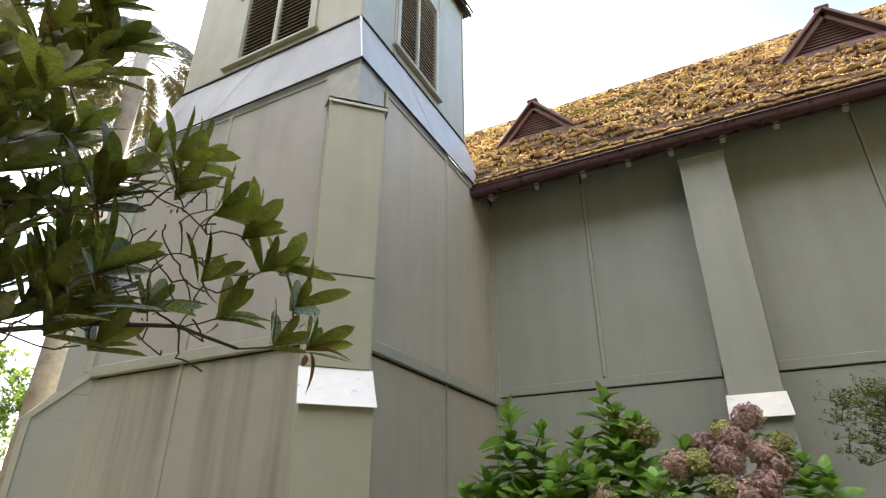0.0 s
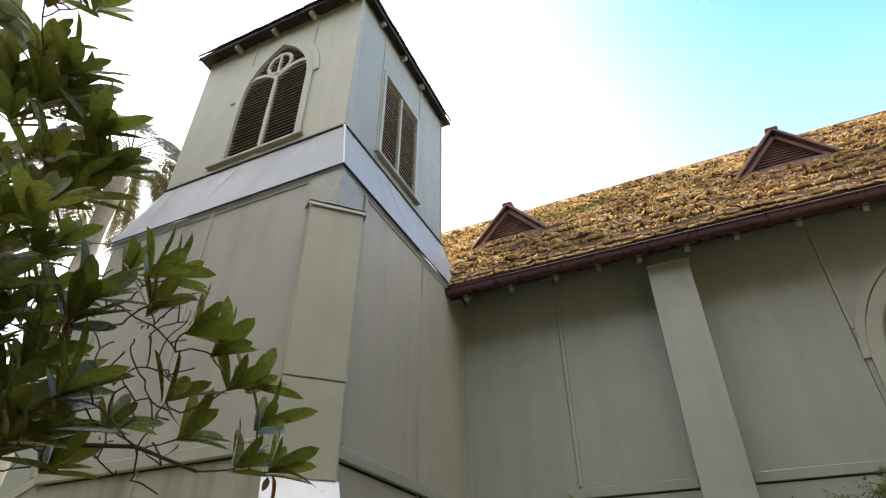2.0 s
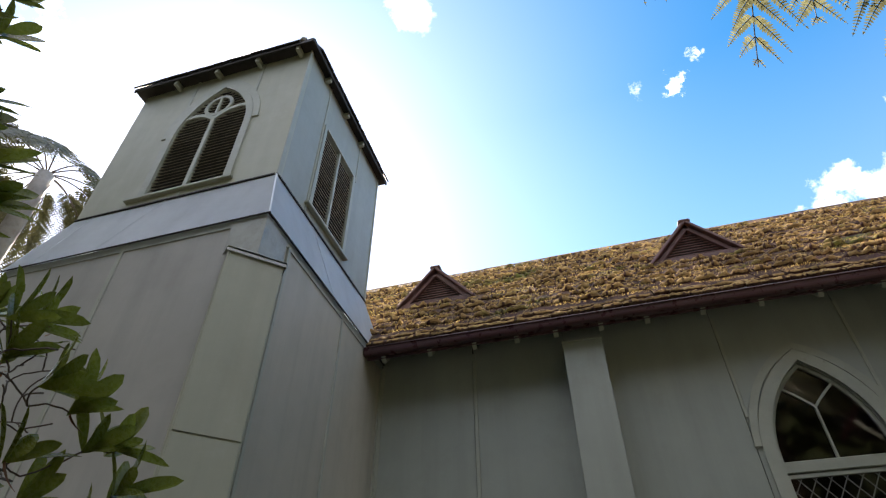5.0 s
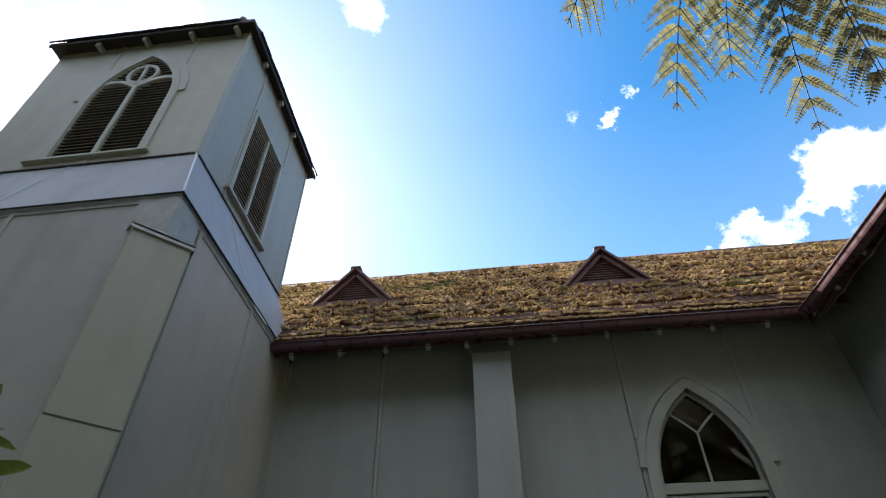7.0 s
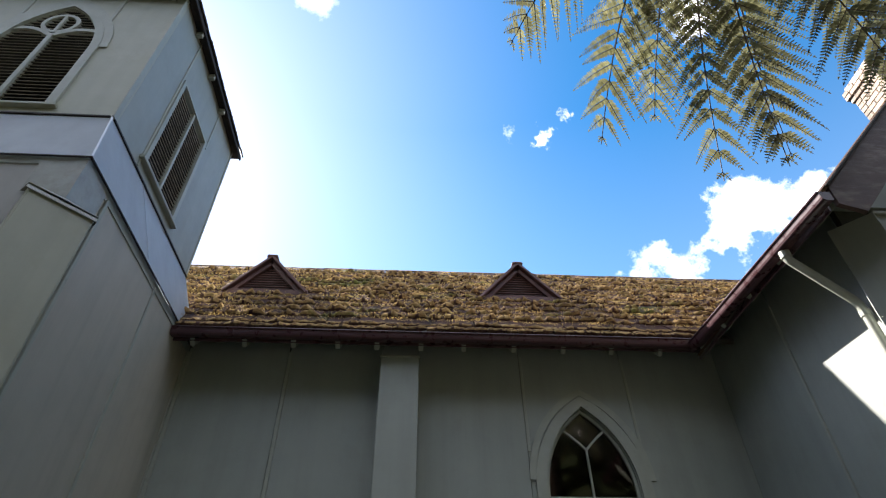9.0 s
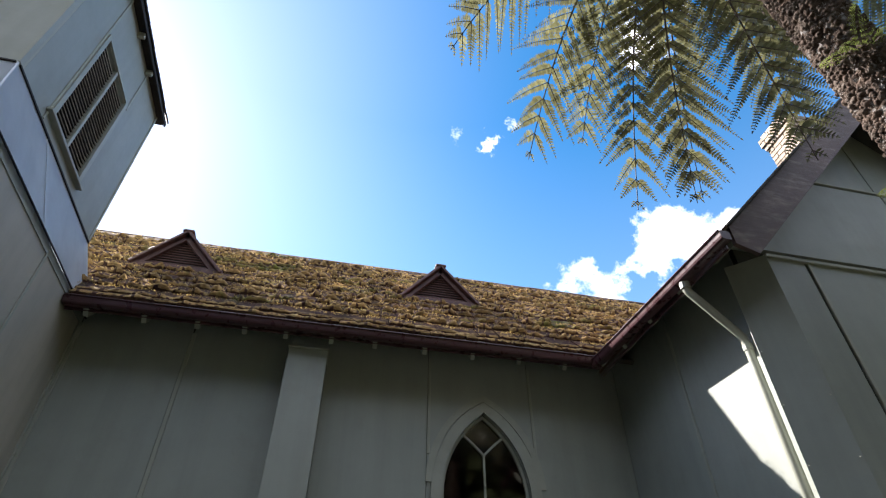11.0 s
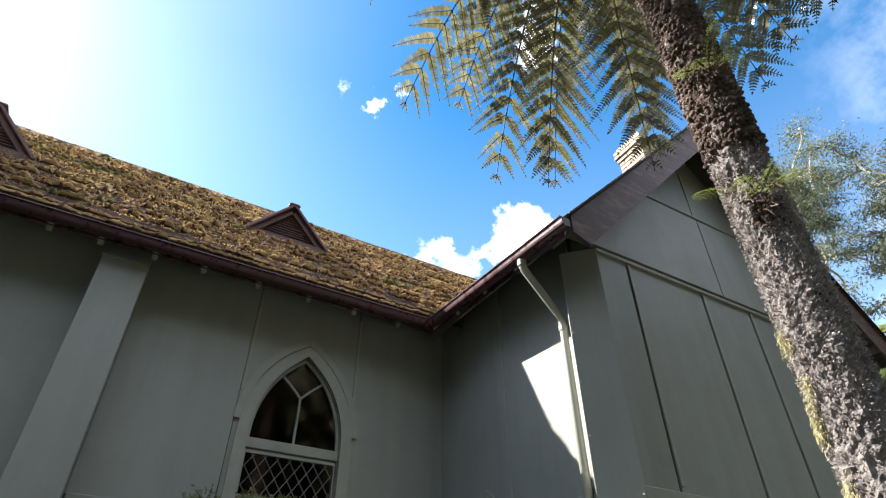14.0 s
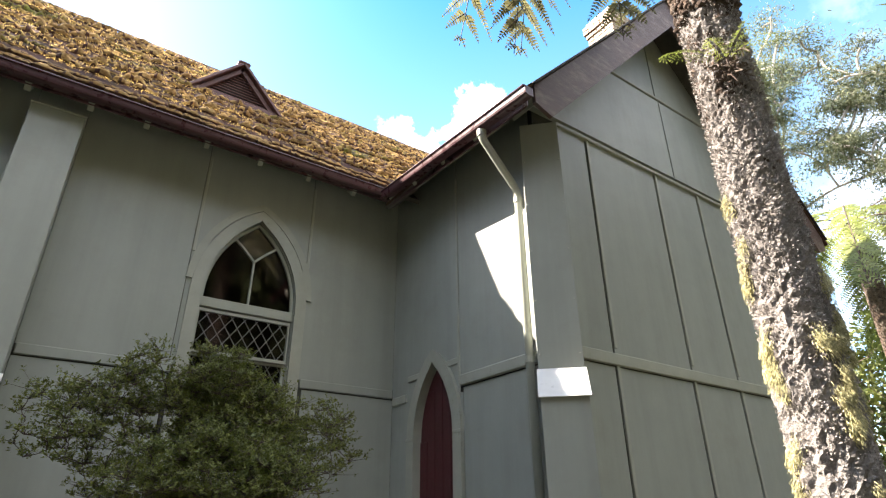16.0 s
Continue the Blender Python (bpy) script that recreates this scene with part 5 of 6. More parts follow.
def pinnule(seg=5):
    """One toothed leaflet along +x, of length 1."""
    v, f = [(0, 0.10, 0), (0, -0.10, 0)], []
    for k in range(1, seg + 1):
        t = k / seg
        w = 0.22 * math.sqrt(1 - t * t) + 0.012
        v += [(t, w, -0.05 * t * t), (t, -w, -0.05 * t * t)]
        a = 2 * (k - 1)
        f.append((a, a + 1, a + 3, a + 2))
    return np.array(v), f


PINNULE, PINNULE_FAR = pinnule(3), pinnule(2)


def frond(rnd, crown, tip, rise, pairs=17, pinna=0.5, step=0.024, far=False, first=0.30):
    """A tripinnate tree-fern frond. Returns the rachis points and the poses of all leaflets."""
    crown, tip = Vector(crown), Vector(tip)
    mid = crown.lerp(tip, 0.5)
    mid.z = max(crown.z, tip.z) + rise
    curve = lambda t: crown * (1 - t) ** 2 + mid * (2 * t * (1 - t)) + tip * t * t  # noqa: E731
    pts = [curve(k / 16) for k in range(17)]
    sets, veins = [], []
    for k in range(pairs):
        t = first + (0.985 - first) * (k / (pairs - 1)) ** 0.92
        p = curve(t)
        d = (curve(min(t + 0.02, 1)) - curve(t - 0.02)).normalized()
        side = d.cross(Z).normalized()
        nrm = side.cross(d).normalized()
        q = (t - first) / (1 - first)
        ln = pinna * min(1.0, 0.55 + 1.3 * q) * max(0.10, 1 - q ** 6.0) ** 0.9 * rnd.uniform(0.85, 1.1)
        for sg in (-1, 1):
            way = (side * sg * rnd.uniform(0.82, 0.98) + d * (0.35 + 0.55 * q + rnd.uniform(-0.1, 0.1)) - Z * rnd.uniform(0.05, 0.35)).normalized()
            twist = rnd.uniform(-0.35, 0.35)
            up = (nrm + side * twist).normalized()
            cross = up.cross(way).normalized()
            sagg = rnd.uniform(0.10, 0.32)
            n = max(4, int(ln / step))
            line, mats = [], []
            for j in range(n + 1):
                u = j / n
                c = p + way * (ln * u) - Z * (sagg * ln * u * u)
                line.append(c)
                if j and j < n:
                    size = step * 3.3 * min(1.0, 0.3 + ln * 3.0) * max(0.2, min(1.0, 0.7 + 1.6 * u) * (1 - u) ** 0.6) * rnd.uniform(0.88, 1.1)
                    tang = (way - Z * (0.44 * u)).normalized()
                    for s2 in (-1, 1):
                        w2 = (cross * s2 * 0.90 + tang * 0.44 - Z * 0.05).normalized()
                        mats.append(aim(c, w2, rnd.uniform(-0.3, 0.3), size, up=up))
            mats.append(aim(line[-2], (line[-1] - line[-2]), 0, step * 1.2, up=up))
            sets.append(mats)
            veins.append((line[0], line[len(line) // 2], line[-1]))
    return pts, sets, veins


def fern_crown(tree, rnd, crown, tips, mat, far=False, pairs=17, pinna=0.5, step=0.024, rise=0.5):
    """Fronds, each a ribbed stalk that carries its pinnae."""
    for tip in tips:
        pts, sets, veins = frond(rnd, crown, tip, rise * rnd.uniform(0.7, 1.3), pairs, pinna, step, far)
        n = len(pts)
        bm = tube(pts, [(0.018 if not far else 0.014) * (1 - 0.85 * k / n) for k in range(n)], 5)
        if not far:
            for a, b, c in veins:
                tube([a, b, c], [0.0045, 0.003, 0.0012], 4, bm)
        fr = part("frond", bm, TWIG, tree)
        for mats in sets:
            v, f = spread(PINNULE_FAR if far else PINNULE, mats)
            raw("pinna", v, f, mat, fr)


def tree_fern():
    rnd = random.Random(33)
    cx, cy = 2.714, 1.027
    tree = thing("tree_fern", (cx, cy, 0), "tall tree fern with a shaggy fibrous trunk and spreading fronds", "tree fern")
    crown = (2.535, 0.995, 7.0)
    # trunk: a rough column
    rings, sides = 400, 60
    V, F = [], []
    for j in range(rings + 1):
        z = 7.05 * j / rings
        lean = max(0, z - 3.6) / 3.4
        c = Vector((cx - 0.14 * lean ** 1.5, cy - 0.03 * lean, z))
        rad = 0.110 + 0.0045 * z + 0.03 * math.exp(-z / 0.5) + 0.007 * math.sin(z * 1.7)
        for k in range(sides):
            a = 2 * math.pi * k / sides
            d = Vector((math.cos(a), math.sin(a), 0))
            knob = noise.voronoi(Vector((d.x * 4.2, d.y * 4.2, z * 26)))[0][0]
            h = (0.018 + 0.016 * min(1.0, max(0.0, z - 3.2))) * (0.55 - min(knob, 1.0)) + 0.016 * noise.noise(Vector((d.x * 3, d.y * 3, z * 5))) + 0.010 * noise.noise(Vector((d.x * 15, d.y * 15, z * 70)))
            V.append((c + d * (rad + h))[:])
    for j in range(rings):
        for k in range(sides):
            F.append((j * sides + k, j * sides + (k + 1) % sides, (j + 1) * sides + (k + 1) % sides, (j + 1) * sides + k))
    F.append(tuple(range(sides - 1, -1, -1)))
    F.append(tuple(rings * sides + k for k in range(sides)))
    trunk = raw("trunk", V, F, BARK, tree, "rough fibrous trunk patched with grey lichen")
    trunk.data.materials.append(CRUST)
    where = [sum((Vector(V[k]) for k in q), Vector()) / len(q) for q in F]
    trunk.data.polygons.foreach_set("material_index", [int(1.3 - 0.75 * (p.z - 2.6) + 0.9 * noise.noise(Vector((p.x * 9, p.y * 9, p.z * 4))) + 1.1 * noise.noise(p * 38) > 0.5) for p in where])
    # root fibres and frond stubs that stand off the trunk
    stub = (np.array([(0, 0.010, -0.012), (0, -0.010, -0.012), (0, 0, 0.014), (0.030, 0.003, 0.012), (0.030, -0.003, 0.012)]), [(0, 1, 4, 3), (0, 3, 2), (1, 2, 4), (2, 3, 4)])
    mats, crust = [], []
    for _ in range(42000):
        z, a = rnd.uniform(0.8, 7.0), rnd.uniform(0, 6.283)
        lean = max(0, z - 3.6) / 3.4
        d = Vector((math.cos(a), math.sin(a), 0))
        m = aim(Vector((cx - 0.14 * lean ** 1.5, cy - 0.03 * lean, z)) + d * (0.108 + 0.0045 * z + rnd.uniform(-0.006, 0.012)), d + Z * rnd.uniform(-0.9, 0.9), rnd.uniform(-1.5, 1.5), rnd.uniform(0.14, 0.34))
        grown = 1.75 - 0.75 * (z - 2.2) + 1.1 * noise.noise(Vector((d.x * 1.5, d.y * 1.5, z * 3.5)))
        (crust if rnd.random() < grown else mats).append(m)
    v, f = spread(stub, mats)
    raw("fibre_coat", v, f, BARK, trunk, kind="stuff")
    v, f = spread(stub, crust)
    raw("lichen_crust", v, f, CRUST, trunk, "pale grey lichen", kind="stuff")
    # rounded knobs of old frond bases, thick on the upper trunk
    bm = bmesh.new()
    bmesh.ops.create_icosphere(bm, subdivisions=1, radius=1.0)
    knob_t = (np.array([v.co[:] for v in bm.verts]), [tuple(v.index for v in f.verts) for f in bm.faces])
    bm.free()
    mats = []
    for _ in range(5200):
        z, a = 7.0 - 3.5 * rnd.random() ** 1.2, rnd.uniform(0, 6.283)
        lean = max(0, z - 3.6) / 3.4
        d = Vector((math.cos(a), math.sin(a), 0))
        r = rnd.uniform(0.010, 0.021)
        mats.append(aim(Vector((cx - 0.14 * lean ** 1.5, cy - 0.03 * lean, z)) + d * (0.106 + 0.0055 * z), d, rnd.uniform(-3, 3), r) @ Matrix.Diagonal((rnd.uniform(0.9, 1.8), 1, rnd.uniform(0.7, 1.2), 1)))
    v, f = spread(knob_t, mats)
    raw("knob_coat", v, f, BARK, trunk, "dark knobs of old frond bases", smooth=True, kind="stuff")
    # hanging moss in tufts on the lower trunk
    strand = leaf(0.013, 0.0022, 0.4, 0.3, 2)
    for zc, ac, n, wide in ((2.52, 2.5, 60, 0.04), (2.2, 2.6, 190, 0.16), (1.95, 2.5, 240, 0.2), (1.75, 4.4, 420, 0.17), (2.0, 4.9, 300, 0.14), (1.55, 2.7, 260, 0.2), (1.5, 4.3, 340, 0.25), (2.25, 5.4, 160, 0.14), (1.6, 5.6, 260, 0.2), (1.25, 3.4, 300, 0.25)):
        mats = []
        spots = [(rnd.gauss(zc, wide), rnd.gauss(ac, 0.17)) for _ in range(6)]
        for k in range(n * 8):
            z, a = spots[k % 6][0] + rnd.gauss(0, 0.022), spots[k % 6][1] + rnd.gauss(0, 0.09)
            d = Vector((math.cos(a), math.sin(a), 0))
            mats.append(aim(Vector((cx, cy, z)) + d * rnd.uniform(0.118, 0.146), d * rnd.uniform(0.1, 1.2) + Vector((rnd.uniform(-0.4, 0.4), rnd.uniform(-0.4, 0.4), -1)), rnd.uniform(-1, 1), rnd.uniform(0.5, 1.4)))
        v, f = spread(strand, mats)
        raw("moss_tuft", v, f, LICHEN, trunk, kind="stuff")
    # crown
    tips = [(1.70, 2.83, 5.22), (2.62, 2.86, 4.85), (2.25, 2.85, 5.6), (3.40, 2.95, 5.25), (0.92, 2.32, 5.80), (4.45, 2.45, 5.75), (2.95, 2.58, 4.72), (3.47, 1.94, 4.62), (4.0, 0.85, 5.25),
            (4.5, 1.3, 5.6), (4.35, 0.55, 5.7), (3.9, 1.9, 5.9), (0.6, 1.3, 6.3), (0.9, -0.2, 6.2), (2.1, -1.0, 6.0), (3.4, -0.9, 6.0), (4.3, -0.2, 6.2)]
    fern_crown(tree, rnd, crown, tips, FERN, pairs=17, pinna=0.60, step=0.0225)
    # two small ferns that grow on the trunk
    for z, a, n in ((4.02, 3.9, 5), (3.14, 3.7, 4)):
        p = Vector((cx, cy, z)) + Vector((math.cos(a), math.sin(a), 0)) * 0.15
        lean = max(0, z - 3.6) / 3.4
        p.x -= 0.14 * lean ** 1.5
        for k in range(n):
            b = a - 1.5 + 3.0 * k / (n - 1) + rnd.uniform(-0.2, 0.2)
            tip = p + Vector((math.cos(b), math.sin(b), rnd.uniform(-0.25, 0.35))) * rnd.uniform(0.14, 0.26)
            pts, sets, veins = frond(rnd, p, tip, 0.04, 14, 0.050, 0.009, first=0.12)
            v, f = spread(PINNULE_FAR, [m for q in sets for m in q])
            raw("small_frond", v, f, FERN_PALE, trunk)
        bm = bmesh.new()
        for _ in range(60):
            q = p + Vector((rnd.gauss(0, 0.03), rnd.gauss(0, 0.03), rnd.gauss(-0.03, 0.03)))
            e = q + Vector((rnd.gauss(0, 0.035), rnd.gauss(0, 0.035), rnd.uniform(-0.07, 0.01)))
            tube([q, q.lerp(e, 0.5) + Vector((rnd.gauss(0, 0.012), rnd.gauss(0, 0.012), 0.01)), e], [0.005, 0.004, 0.002], 4, bm)
        tagged(part("root_clump", bm, TWIG, trunk, "tangled brown fern roots"), kind="stuff")


def far_tree_fern(at, crown, spread_r, drop, count, mat, seed, label, trunk_mat):
    rnd = random.Random(seed)
    tree = thing("tree_fern", at, label, "tree fern")
    part("trunk", tube([at, Vector(at).lerp(Vector(crown), 0.5) + Vector((0.05, 0, 0)), crown], [0.2, 0.16, 0.13], 12), trunk_mat, tree, smooth=True)
    tips = []
    for k in range(count):
        a = 2 * math.pi * k / count + rnd.uniform(-0.2, 0.2)
        r = spread_r * rnd.uniform(0.75, 1.1)
        tips.append((crown[0] + math.cos(a) * r, crown[1] + math.sin(a) * r, crown[2] - drop * rnd.uniform(0.5, 1.3)))
    fern_crown(tree, rnd, crown, tips, mat, far=True, pairs=26, pinna=spread_r * 0.24, step=0.034, rise=0.45)


def shrub(name, at, lobes, leaf_t, mat, count, label, seed, tips_n=90, twig=0.002, category="shrub", pad=0.05, flat=0.6):
    """A bush: branches to points in several lobes, twigs that fork at their ends, and a small rosette of leaves on every twig."""
    rnd = random.Random(seed)
    ob = thing(name, at, label, category)
    tips, fill = [], []
    for (cx, cy, cz, rx, ry, rz, share, dense) in lobes:
        for _ in range(int(tips_n * share)):
            d = Vector((rnd.gauss(0, 1), rnd.gauss(0, 1), rnd.gauss(0, 1))).normalized() * rnd.uniform(0.35, 1.08) ** 0.6
            tips.append((cx + d.x * rx, cy + d.y * ry, cz + d.z * rz))
            fill.append(dense)
    tagged(part("branchwork", limbs(at, tips, 0.022, twig, rnd, [(Vector(at), 0.03), (Vector(at) + Z * 0.5, 0.025), (Vector(at) + Z * 0.9, 0.02)]), TWIG, ob, smooth=True), kind="stuff")
    mats, twigs = [], bmesh.new()
    per = max(1, count // len(tips))
    for p, dense in zip(tips, fill):
        p = Vector(p)
        todo = int(per * dense * rnd.uniform(0.5, 1.5))
        r = pad * rnd.uniform(0.6, 1.4)
        while todo > 0:
            end = p + Vector((rnd.gauss(0, 1), rnd.gauss(0, 1), abs(rnd.gauss(0.1, flat)))) * r
            if rnd.random() < 0.5:
                tube([p, p.lerp(end, 0.6) + Vector((rnd.uniform(-1, 1), rnd.uniform(-1, 1), 0)) * r * 0.1, end], [twig, twig * 0.7, twig * 0.4], 3, twigs)
            k = rnd.randint(5, 8)
            mats += whorl(rnd, end, (end - p).normalized() + Z * 0.8, k, rnd.uniform(0.7, 1.2), rnd.uniform(0.7, 1.2))
            todo -= k
    tagged(part("twig_mass", twigs, TWIG, ob), kind="stuff")
    v, f = spread(leaf_t, mats)
    raw("foliage", v, f, mat, ob, kind="stuff")
    return ob


def hydrangea():
    rnd = random.Random(44)
    bush = thing("hydrangea", (-0.55, 3.85, 0), "hydrangea bush with green leaves and fading pink flower heads", "shrub")
    tops = [(-1.32, 3.42, 2.02), (-1.13, 3.45, 1.90), (-1.33, 3.45, 1.86), (-0.76, 3.52, 2.10), (-0.70, 3.55, 2.00), (-0.92, 3.5, 1.86), (-0.72, 3.5, 1.84), (-0.58, 3.5, 1.93), (-1.6, 3.4, 1.58),
            (-1.47, 3.4, 1.64), (-1.2, 3.4, 1.70), (-0.98, 3.35, 1.70), (-0.82, 3.35, 1.68), (-0.62, 3.4, 1.74), (-0.36, 3.5, 1.78), (0.18, 3.5, 1.68), (0.26, 3.45, 1.62), (-1.05, 3.3, 1.55), (-0.5, 3.3, 1.6), (-1.3, 3.3, 1.5)]
    heads = [(-0.02, 3.55, 1.92), (-0.15, 3.6, 1.86), (-0.26, 3.55, 1.80), (-0.1, 3.5, 1.80), (0.10, 3.55, 1.78), (0.01, 3.5, 1.74), (-0.40, 3.45, 1.69), (-0.29, 3.45, 1.70), (-0.16, 3.45, 1.70),
             (0.06, 3.5, 1.66), (-0.19, 3.4, 1.56), (-0.1, 3.4, 1.54), (0.0, 3.4, 1.58)]
    pale = [(-0.60, 3.55, 1.90), (-0.54, 3.52, 1.86), (-0.77, 3.3, 1.54)]
    base = (-0.55, 3.85, 0)
    tops += [(rnd.uniform(-1.65, 0.3), rnd.uniform(3.3, 3.6), rnd.uniform(1.25, 1.66)) for _ in range(40)]
    part("stemwork", limbs(base, tops + heads + pale, 0.014, 0.004, rnd, [(Vector(base) + Vector((k * 0.3, 0, 0.02)), 0.015) for k in (-2, -1, 0, 1, 2)]), TWIG, bush, smooth=True)
    mats = []
    for p in tops:
        axis = Vector((rnd.uniform(-0.15, 0.15), rnd.uniform(-0.3, 0.1), 1))
        for level in range(6):
            q = Vector(p) - Z * (0.055 * level)
            mats += whorl(rnd, q, axis, 4 if level else 6, min(1.35, 0.75 + 0.2 * level), 0.6 + 0.22 * level)
    for p in heads:
        mats += whorl(rnd, Vector(p) - Z * 0.10, Z, 3, 0.8, 1.4)
    leaf_parts("leaf", leaf(0.135, 0.076, 0.3, 0.3, 8, 1.0, 0.65), mats, HYDRA, bush, 300)
    petal = leaf(0.011, 0.0115, 0.0, 0.2, 2, 0.8)
    ball = bmesh.new()
    bmesh.ops.create_icosphere(ball, subdivisions=2, radius=1.0)
    core = (np.array([v.co[:] for v in ball.verts]), [tuple(v.index for v in f.verts) for f in ball.faces])
    ball.free()
    kinds = [(PETAL, "fading dusty pink flower head"), (PETAL_GREEN, "flower head fading from pink to green"), (PETAL, "fading dusty pink flower head"), (PETAL_PALE, "dry cream flower head")]
    for k, p in enumerate(heads + pale):
        mat, label = kinds[k % 3] if k < len(heads) else kinds[3]
        r = rnd.uniform(0.062, 0.088)
        pm = []
        for _ in range(420):
            d = Vector((rnd.gauss(0, 1), rnd.gauss(0, 1), rnd.gauss(0.25, 1))).normalized()
            at = Vector(p) + Vector((d.x, d.y, d.z * 0.92)) * r * rnd.uniform(0.78, 1.12) * (1 + 0.15 * noise.noise(d * 2.5 + Vector(p) * 9))
            t0 = rnd.uniform(0, 3)
            d = (d + Vector((rnd.gauss(0, 0.3), rnd.gauss(0, 0.3), rnd.gauss(0, 0.3)))).normalized()
            o, o2 = d.orthogonal().normalized(), d.cross(d.orthogonal()).normalized()
            for q in range(4):
                a = t0 + q * math.pi / 2
                pm.append(aim(at, o * math.cos(a) + o2 * math.sin(a) + d * 0.25, 0, rnd.uniform(0.7, 1.15), up=d))
        v, f = spread(petal, pm)
        n0 = len(v)
        v = np.concatenate([v, core[0] * (r * 0.72) + np.array(p)])
        f = f + [tuple(q + n0 for q in t) for t in core[1]]
        raw("flower_head", v, f, mat, bush, label)


def gum_tree(at, high, crown_r, seed, lobes, leaves):
    rnd = random.Random(seed)
    tree = thing("gum_tree", at, "tall gum tree with pale limbs and sparse grey-green foliage", "tree")
    at = Vector(at)
    tips = []
    for (dx, dy, dz, r, n) in lobes:
        for _ in range(int(n * 1.0)):
            d = Vector((rnd.gauss(0, 1), rnd.gauss(0, 1), rnd.gauss(0, 0.7))).normalized() * rnd.uniform(0.4, 1)
            tips.append((at + Vector((dx, dy, dz)) + d * r)[:])
    spine = [at, at + Vector((0.2, 0.1, high * 0.25)), at + Vector((-0.3, 0.2, high * 0.45)), at + Vector((0.1, 0, high * 0.62)), at + Vector((0.3, 0.2, high * 0.8))]
    part("trunk", tube(spine, [0.4, 0.33, 0.27, 0.19, 0.1], 10), PALE_BARK, tree, smooth=True)
    tagged(part("limbwork", limbs(spine[1][:], tips, 0.22, 0.042, rnd, [(p, r) for p, r in zip(spine[1:], (0.16, 0.15, 0.12, 0.08))]), PALE_BARK, tree, smooth=True), kind="stuff")
    mats = []
    per = leaves // len(tips)
    for p in tips:
        for _ in range(int(per * rnd.uniform(0.5, 1.5))):
            q = Vector(p) + Vector((rnd.gauss(0, 0.36), rnd.gauss(0, 0.36), abs(rnd.gauss(0, 0.16))))
            mats.append(aim(q, (rnd.uniform(-1, 1), rnd.uniform(-1, 1), rnd.uniform(-1.2, 0.2)), rnd.uniform(-1.5, 1.5), rnd.uniform(0.7, 1.4)))
    v, f = spread(leaf(0.14, 0.042, 0.1, 0.1, 2), mats)
    raw("crown", v, f, GUM, tree, kind="stuff")


rhododendron()
tree_fern()
hydrangea()
shrub("azalea", (1.42, 3.95, 0), [(0.68, 4.2, 1.93, 0.26, 0.2, 0.27, 0.4, 0.55), (0.92, 4.0, 1.86, 0.30, 0.25, 0.38, 0.8, 0.75), (1.05, 3.85, 2.12, 0.19, 0.2, 0.20, 0.3, 0.4), (1.45, 3.95, 2.02, 0.28, 0.28, 0.40, 1.2, 1.2), (1.70, 3.9, 1.85, 0.30, 0.28, 0.35, 0.9, 1.1), (2.0, 3.75, 1.80, 0.32, 0.26, 0.28, 0.7, 0.8), (1.43, 3.4, 1.58, 0.50, 0.25, 0.26, 1.3, 1.2), (1.33, 3.6, 1.3, 0.6, 0.4, 0.5, 0.8, 1)],
      leaf(0.020, 0.0095, 0.1, 0.3, 2, 1.1, 0.6), AZALEA, 105000, "small-leaved evergreen azalea bush under the window", 51, 110, pad=0.05)
shrub("box_bush", (-0.35, 3.2, 0), [(-0.35, 3.15, 1.36, 0.36, 0.22, 0.14, 1, 1), (-0.2, 3.2, 1.1, 0.4, 0.25, 0.3, 0.6, 1)], leaf(0.026, 0.012, 0.1, 0.3, 2, 1.1), BUSH, 9000, "low yellow-green bush under the hydrangea", 52, 60, pad=0.04)
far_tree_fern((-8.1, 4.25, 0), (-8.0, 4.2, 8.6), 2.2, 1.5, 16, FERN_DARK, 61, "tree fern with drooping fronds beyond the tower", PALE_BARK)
far_tree_fern((10.6, 3.0, 0), (10.5, 2.95, 5.6), 2.2, 1.7, 13, FERN_PALE, 62, "pale green tree fern in the sun", BARK)
gum_tree((23.5, 2.5, 0), 19, 4, 71, [(-2, 4.7, 13.5, 2.6, 22), (-3.5, 5.2, 16, 2.2, 18), (-0.8, 3.1, 15, 2.4, 20), (-1.7, 4.2, 18.2, 2.0, 16), (-0.5, 1.9, 11, 2.0, 14)], 40000)
gum_tree((23.5, 1.0, 0), 19, 4, 72, [(-1, 2.6, 12, 2.6, 20), (-2, 3.2, 14.5, 2.2, 18), (0, 1.6, 15.5, 2.2, 18), (-1, 2.8, 9, 2.2, 16)], 36000)
shrub("maple_bush", (14.2, 4.2, 0), [(14.2, 4.3, 3.6, 1.3, 1.4, 1.1, 1, 1), (14.0, 3.4, 2.4, 1.5, 1.6, 1.2, 1, 1), (14.6, 5.0, 1.6, 1.6, 1.6, 1.4, 1, 1)], leaf(0.11, 0.08, 0.1, 0.2, 3), BUSH, 9000, "yellow-green leafy bush in the sun", 81, 70, 0.008, pad=0.22)
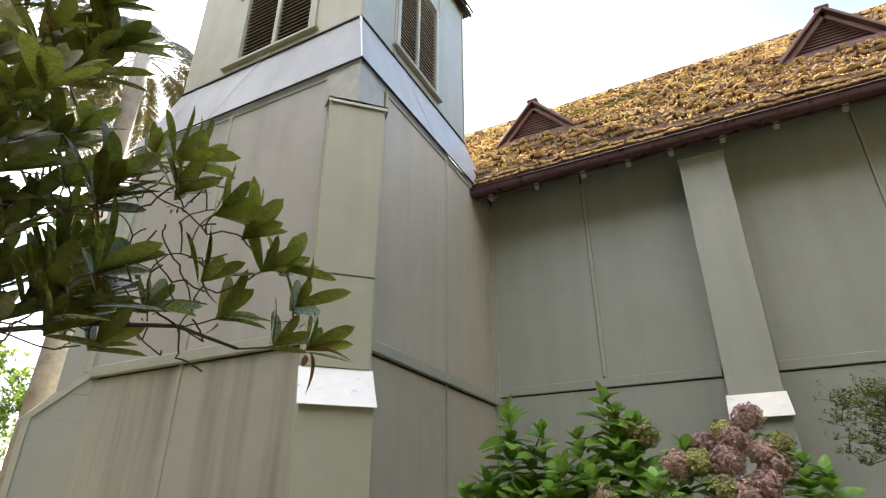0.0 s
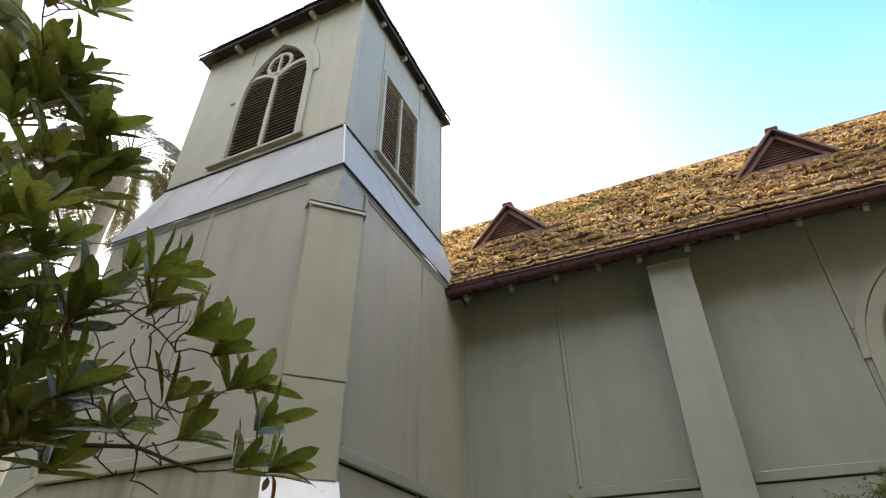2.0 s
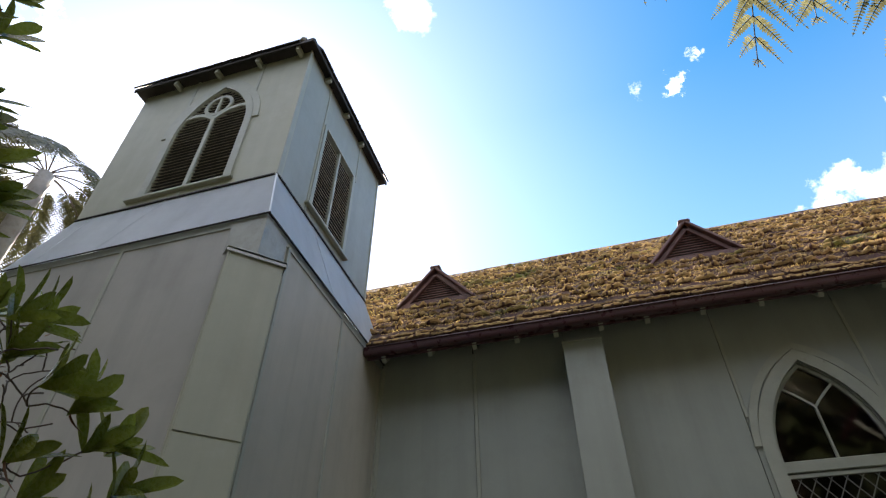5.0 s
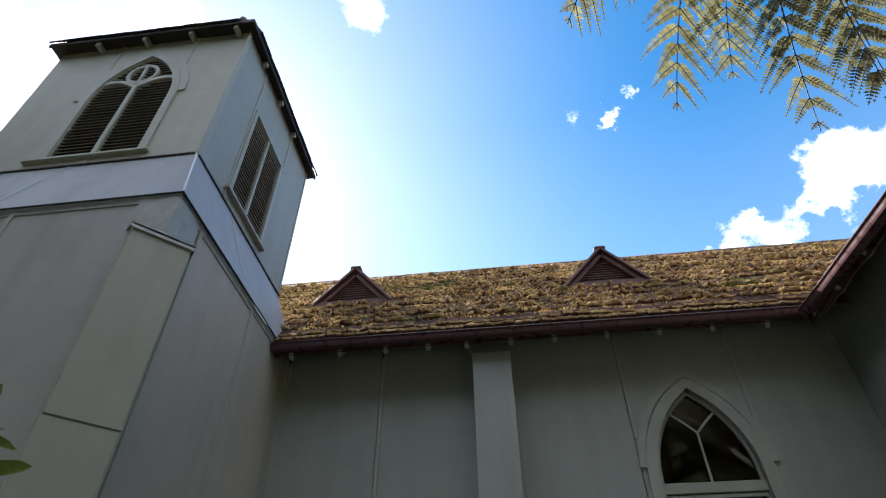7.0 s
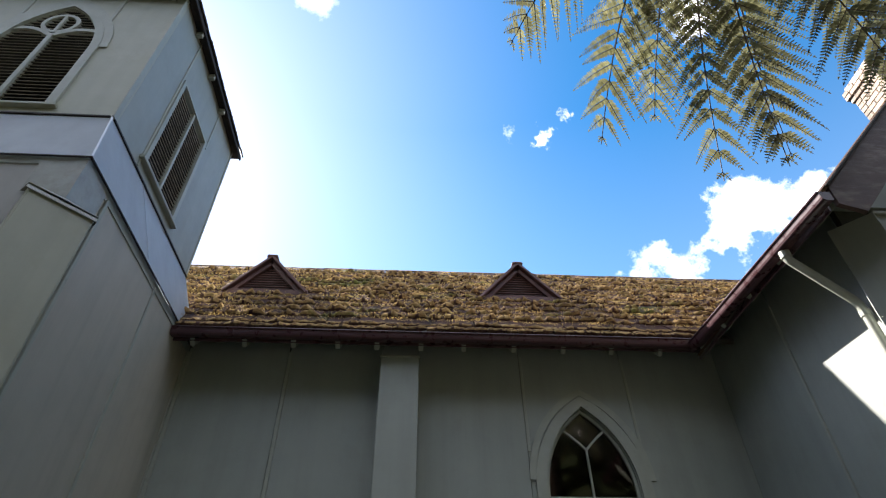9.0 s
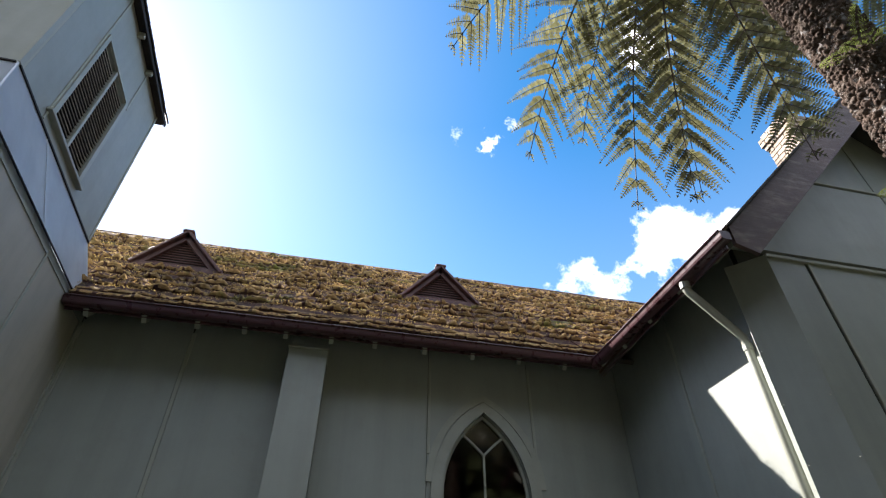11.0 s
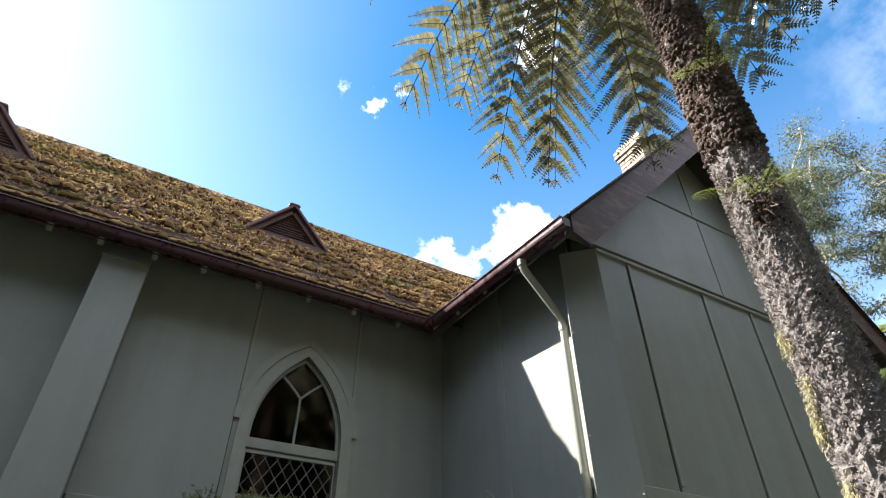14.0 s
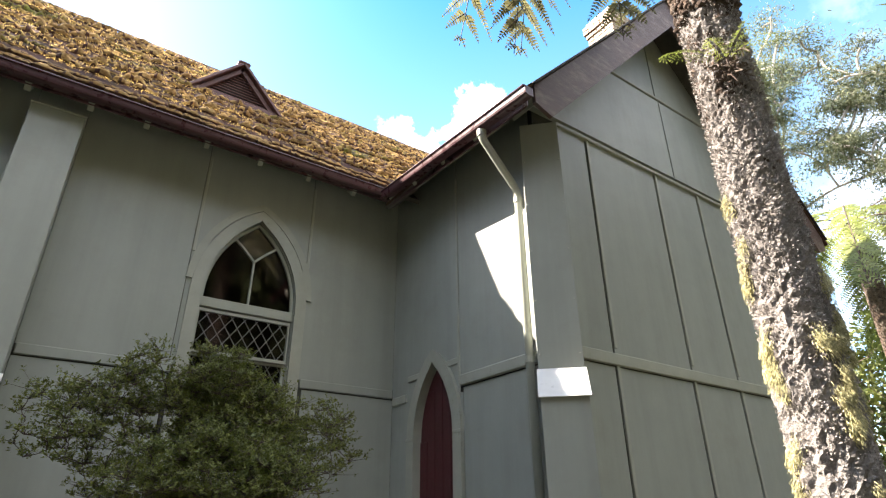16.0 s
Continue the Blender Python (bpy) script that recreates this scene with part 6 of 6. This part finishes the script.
shrub("conifer", (-11.2, 5.2, 0), [(-11.2, 5.2, 1.0, 1.5, 1.5, 1.2, 1.2, 1), (-11.2, 5.2, 2.2, 1.1, 1.1, 1.0, 1, 1), (-11.2, 5.2, 3.2, 0.6, 0.6, 0.8, 0.7, 1)], leaf(0.12, 0.05, 0.1, 0.2, 2), CONIFER, 9000, "bright yellow-green rounded conifer", 82, 90, 0.006, "conifer", pad=0.2)


def woods(seed, n):
    """Unseen wood added round the garden, behind the one who looks, to block low sky light: with taller stands."""
    rnd = random.Random(seed)
    mats = []
    for _ in range(n):
        a = rnd.uniform(math.pi * 0.93, math.pi * 2.02)
        tall = max(0.0, 1 - abs(a / math.pi - 1.54) / 0.19)
        r = rnd.uniform(14, 20)
        top = 13.0 + 4.0 * min(1.0, 1.7 * tall) + 1.5 * (a < math.pi * 1.2) - 2 * (a > math.pi * 1.72) + 2.5 * noise.noise(Vector((math.cos(a) * 4, math.sin(a) * 4, 2.0))) + 2 * noise.noise(Vector((math.cos(a) * 15, math.sin(a) * 15, 5.0)))
        mats.append(aim((math.cos(a) * r, math.sin(a) * r, rnd.uniform(0, 1) ** 0.8 * top), (rnd.uniform(-1, 1), rnd.uniform(-1, 1), rnd.uniform(-1, 1)), rnd.uniform(-1, 1), rnd.uniform(0.6, 1.4)))
    v, f = spread(leaf(1.5, 0.95, 0.1, 0.2, 2), mats)
    tagged(raw("woods", v, f, WOOD_LEAF, kind="stuff"), "unseen dark green wood added round the church garden", "woods")


woods(91, 22000)


def far_bushes(seed, n):
    """Bushes and low trees beyond the wing."""
    rnd = random.Random(seed)
    mats = []
    for _ in range(n):
        a, r = rnd.uniform(0.04, 0.6), rnd.uniform(17, 25)
        top = 6.4 + 2.2 * noise.noise(Vector((a * 9, 0, 3.0))) + 1.2 * noise.noise(Vector((a * 33, 0, 7.0)))
        mats.append(aim((math.cos(a) * r, math.sin(a) * r, rnd.uniform(0, 1) ** 0.7 * top), (rnd.uniform(-1, 1), rnd.uniform(-1, 1), rnd.uniform(-1, 0.4)), rnd.uniform(-1, 1), rnd.uniform(0.6, 1.4)))
    v, f = spread(leaf(0.22, 0.12, 0.1, 0.2, 2), mats)
    tagged(raw("far_bushes", v, f, BUSH, kind="stuff"), "dense yellow-green bushes beyond the church wing", "bushes")


far_bushes(92, 20000)
roof_shingles()
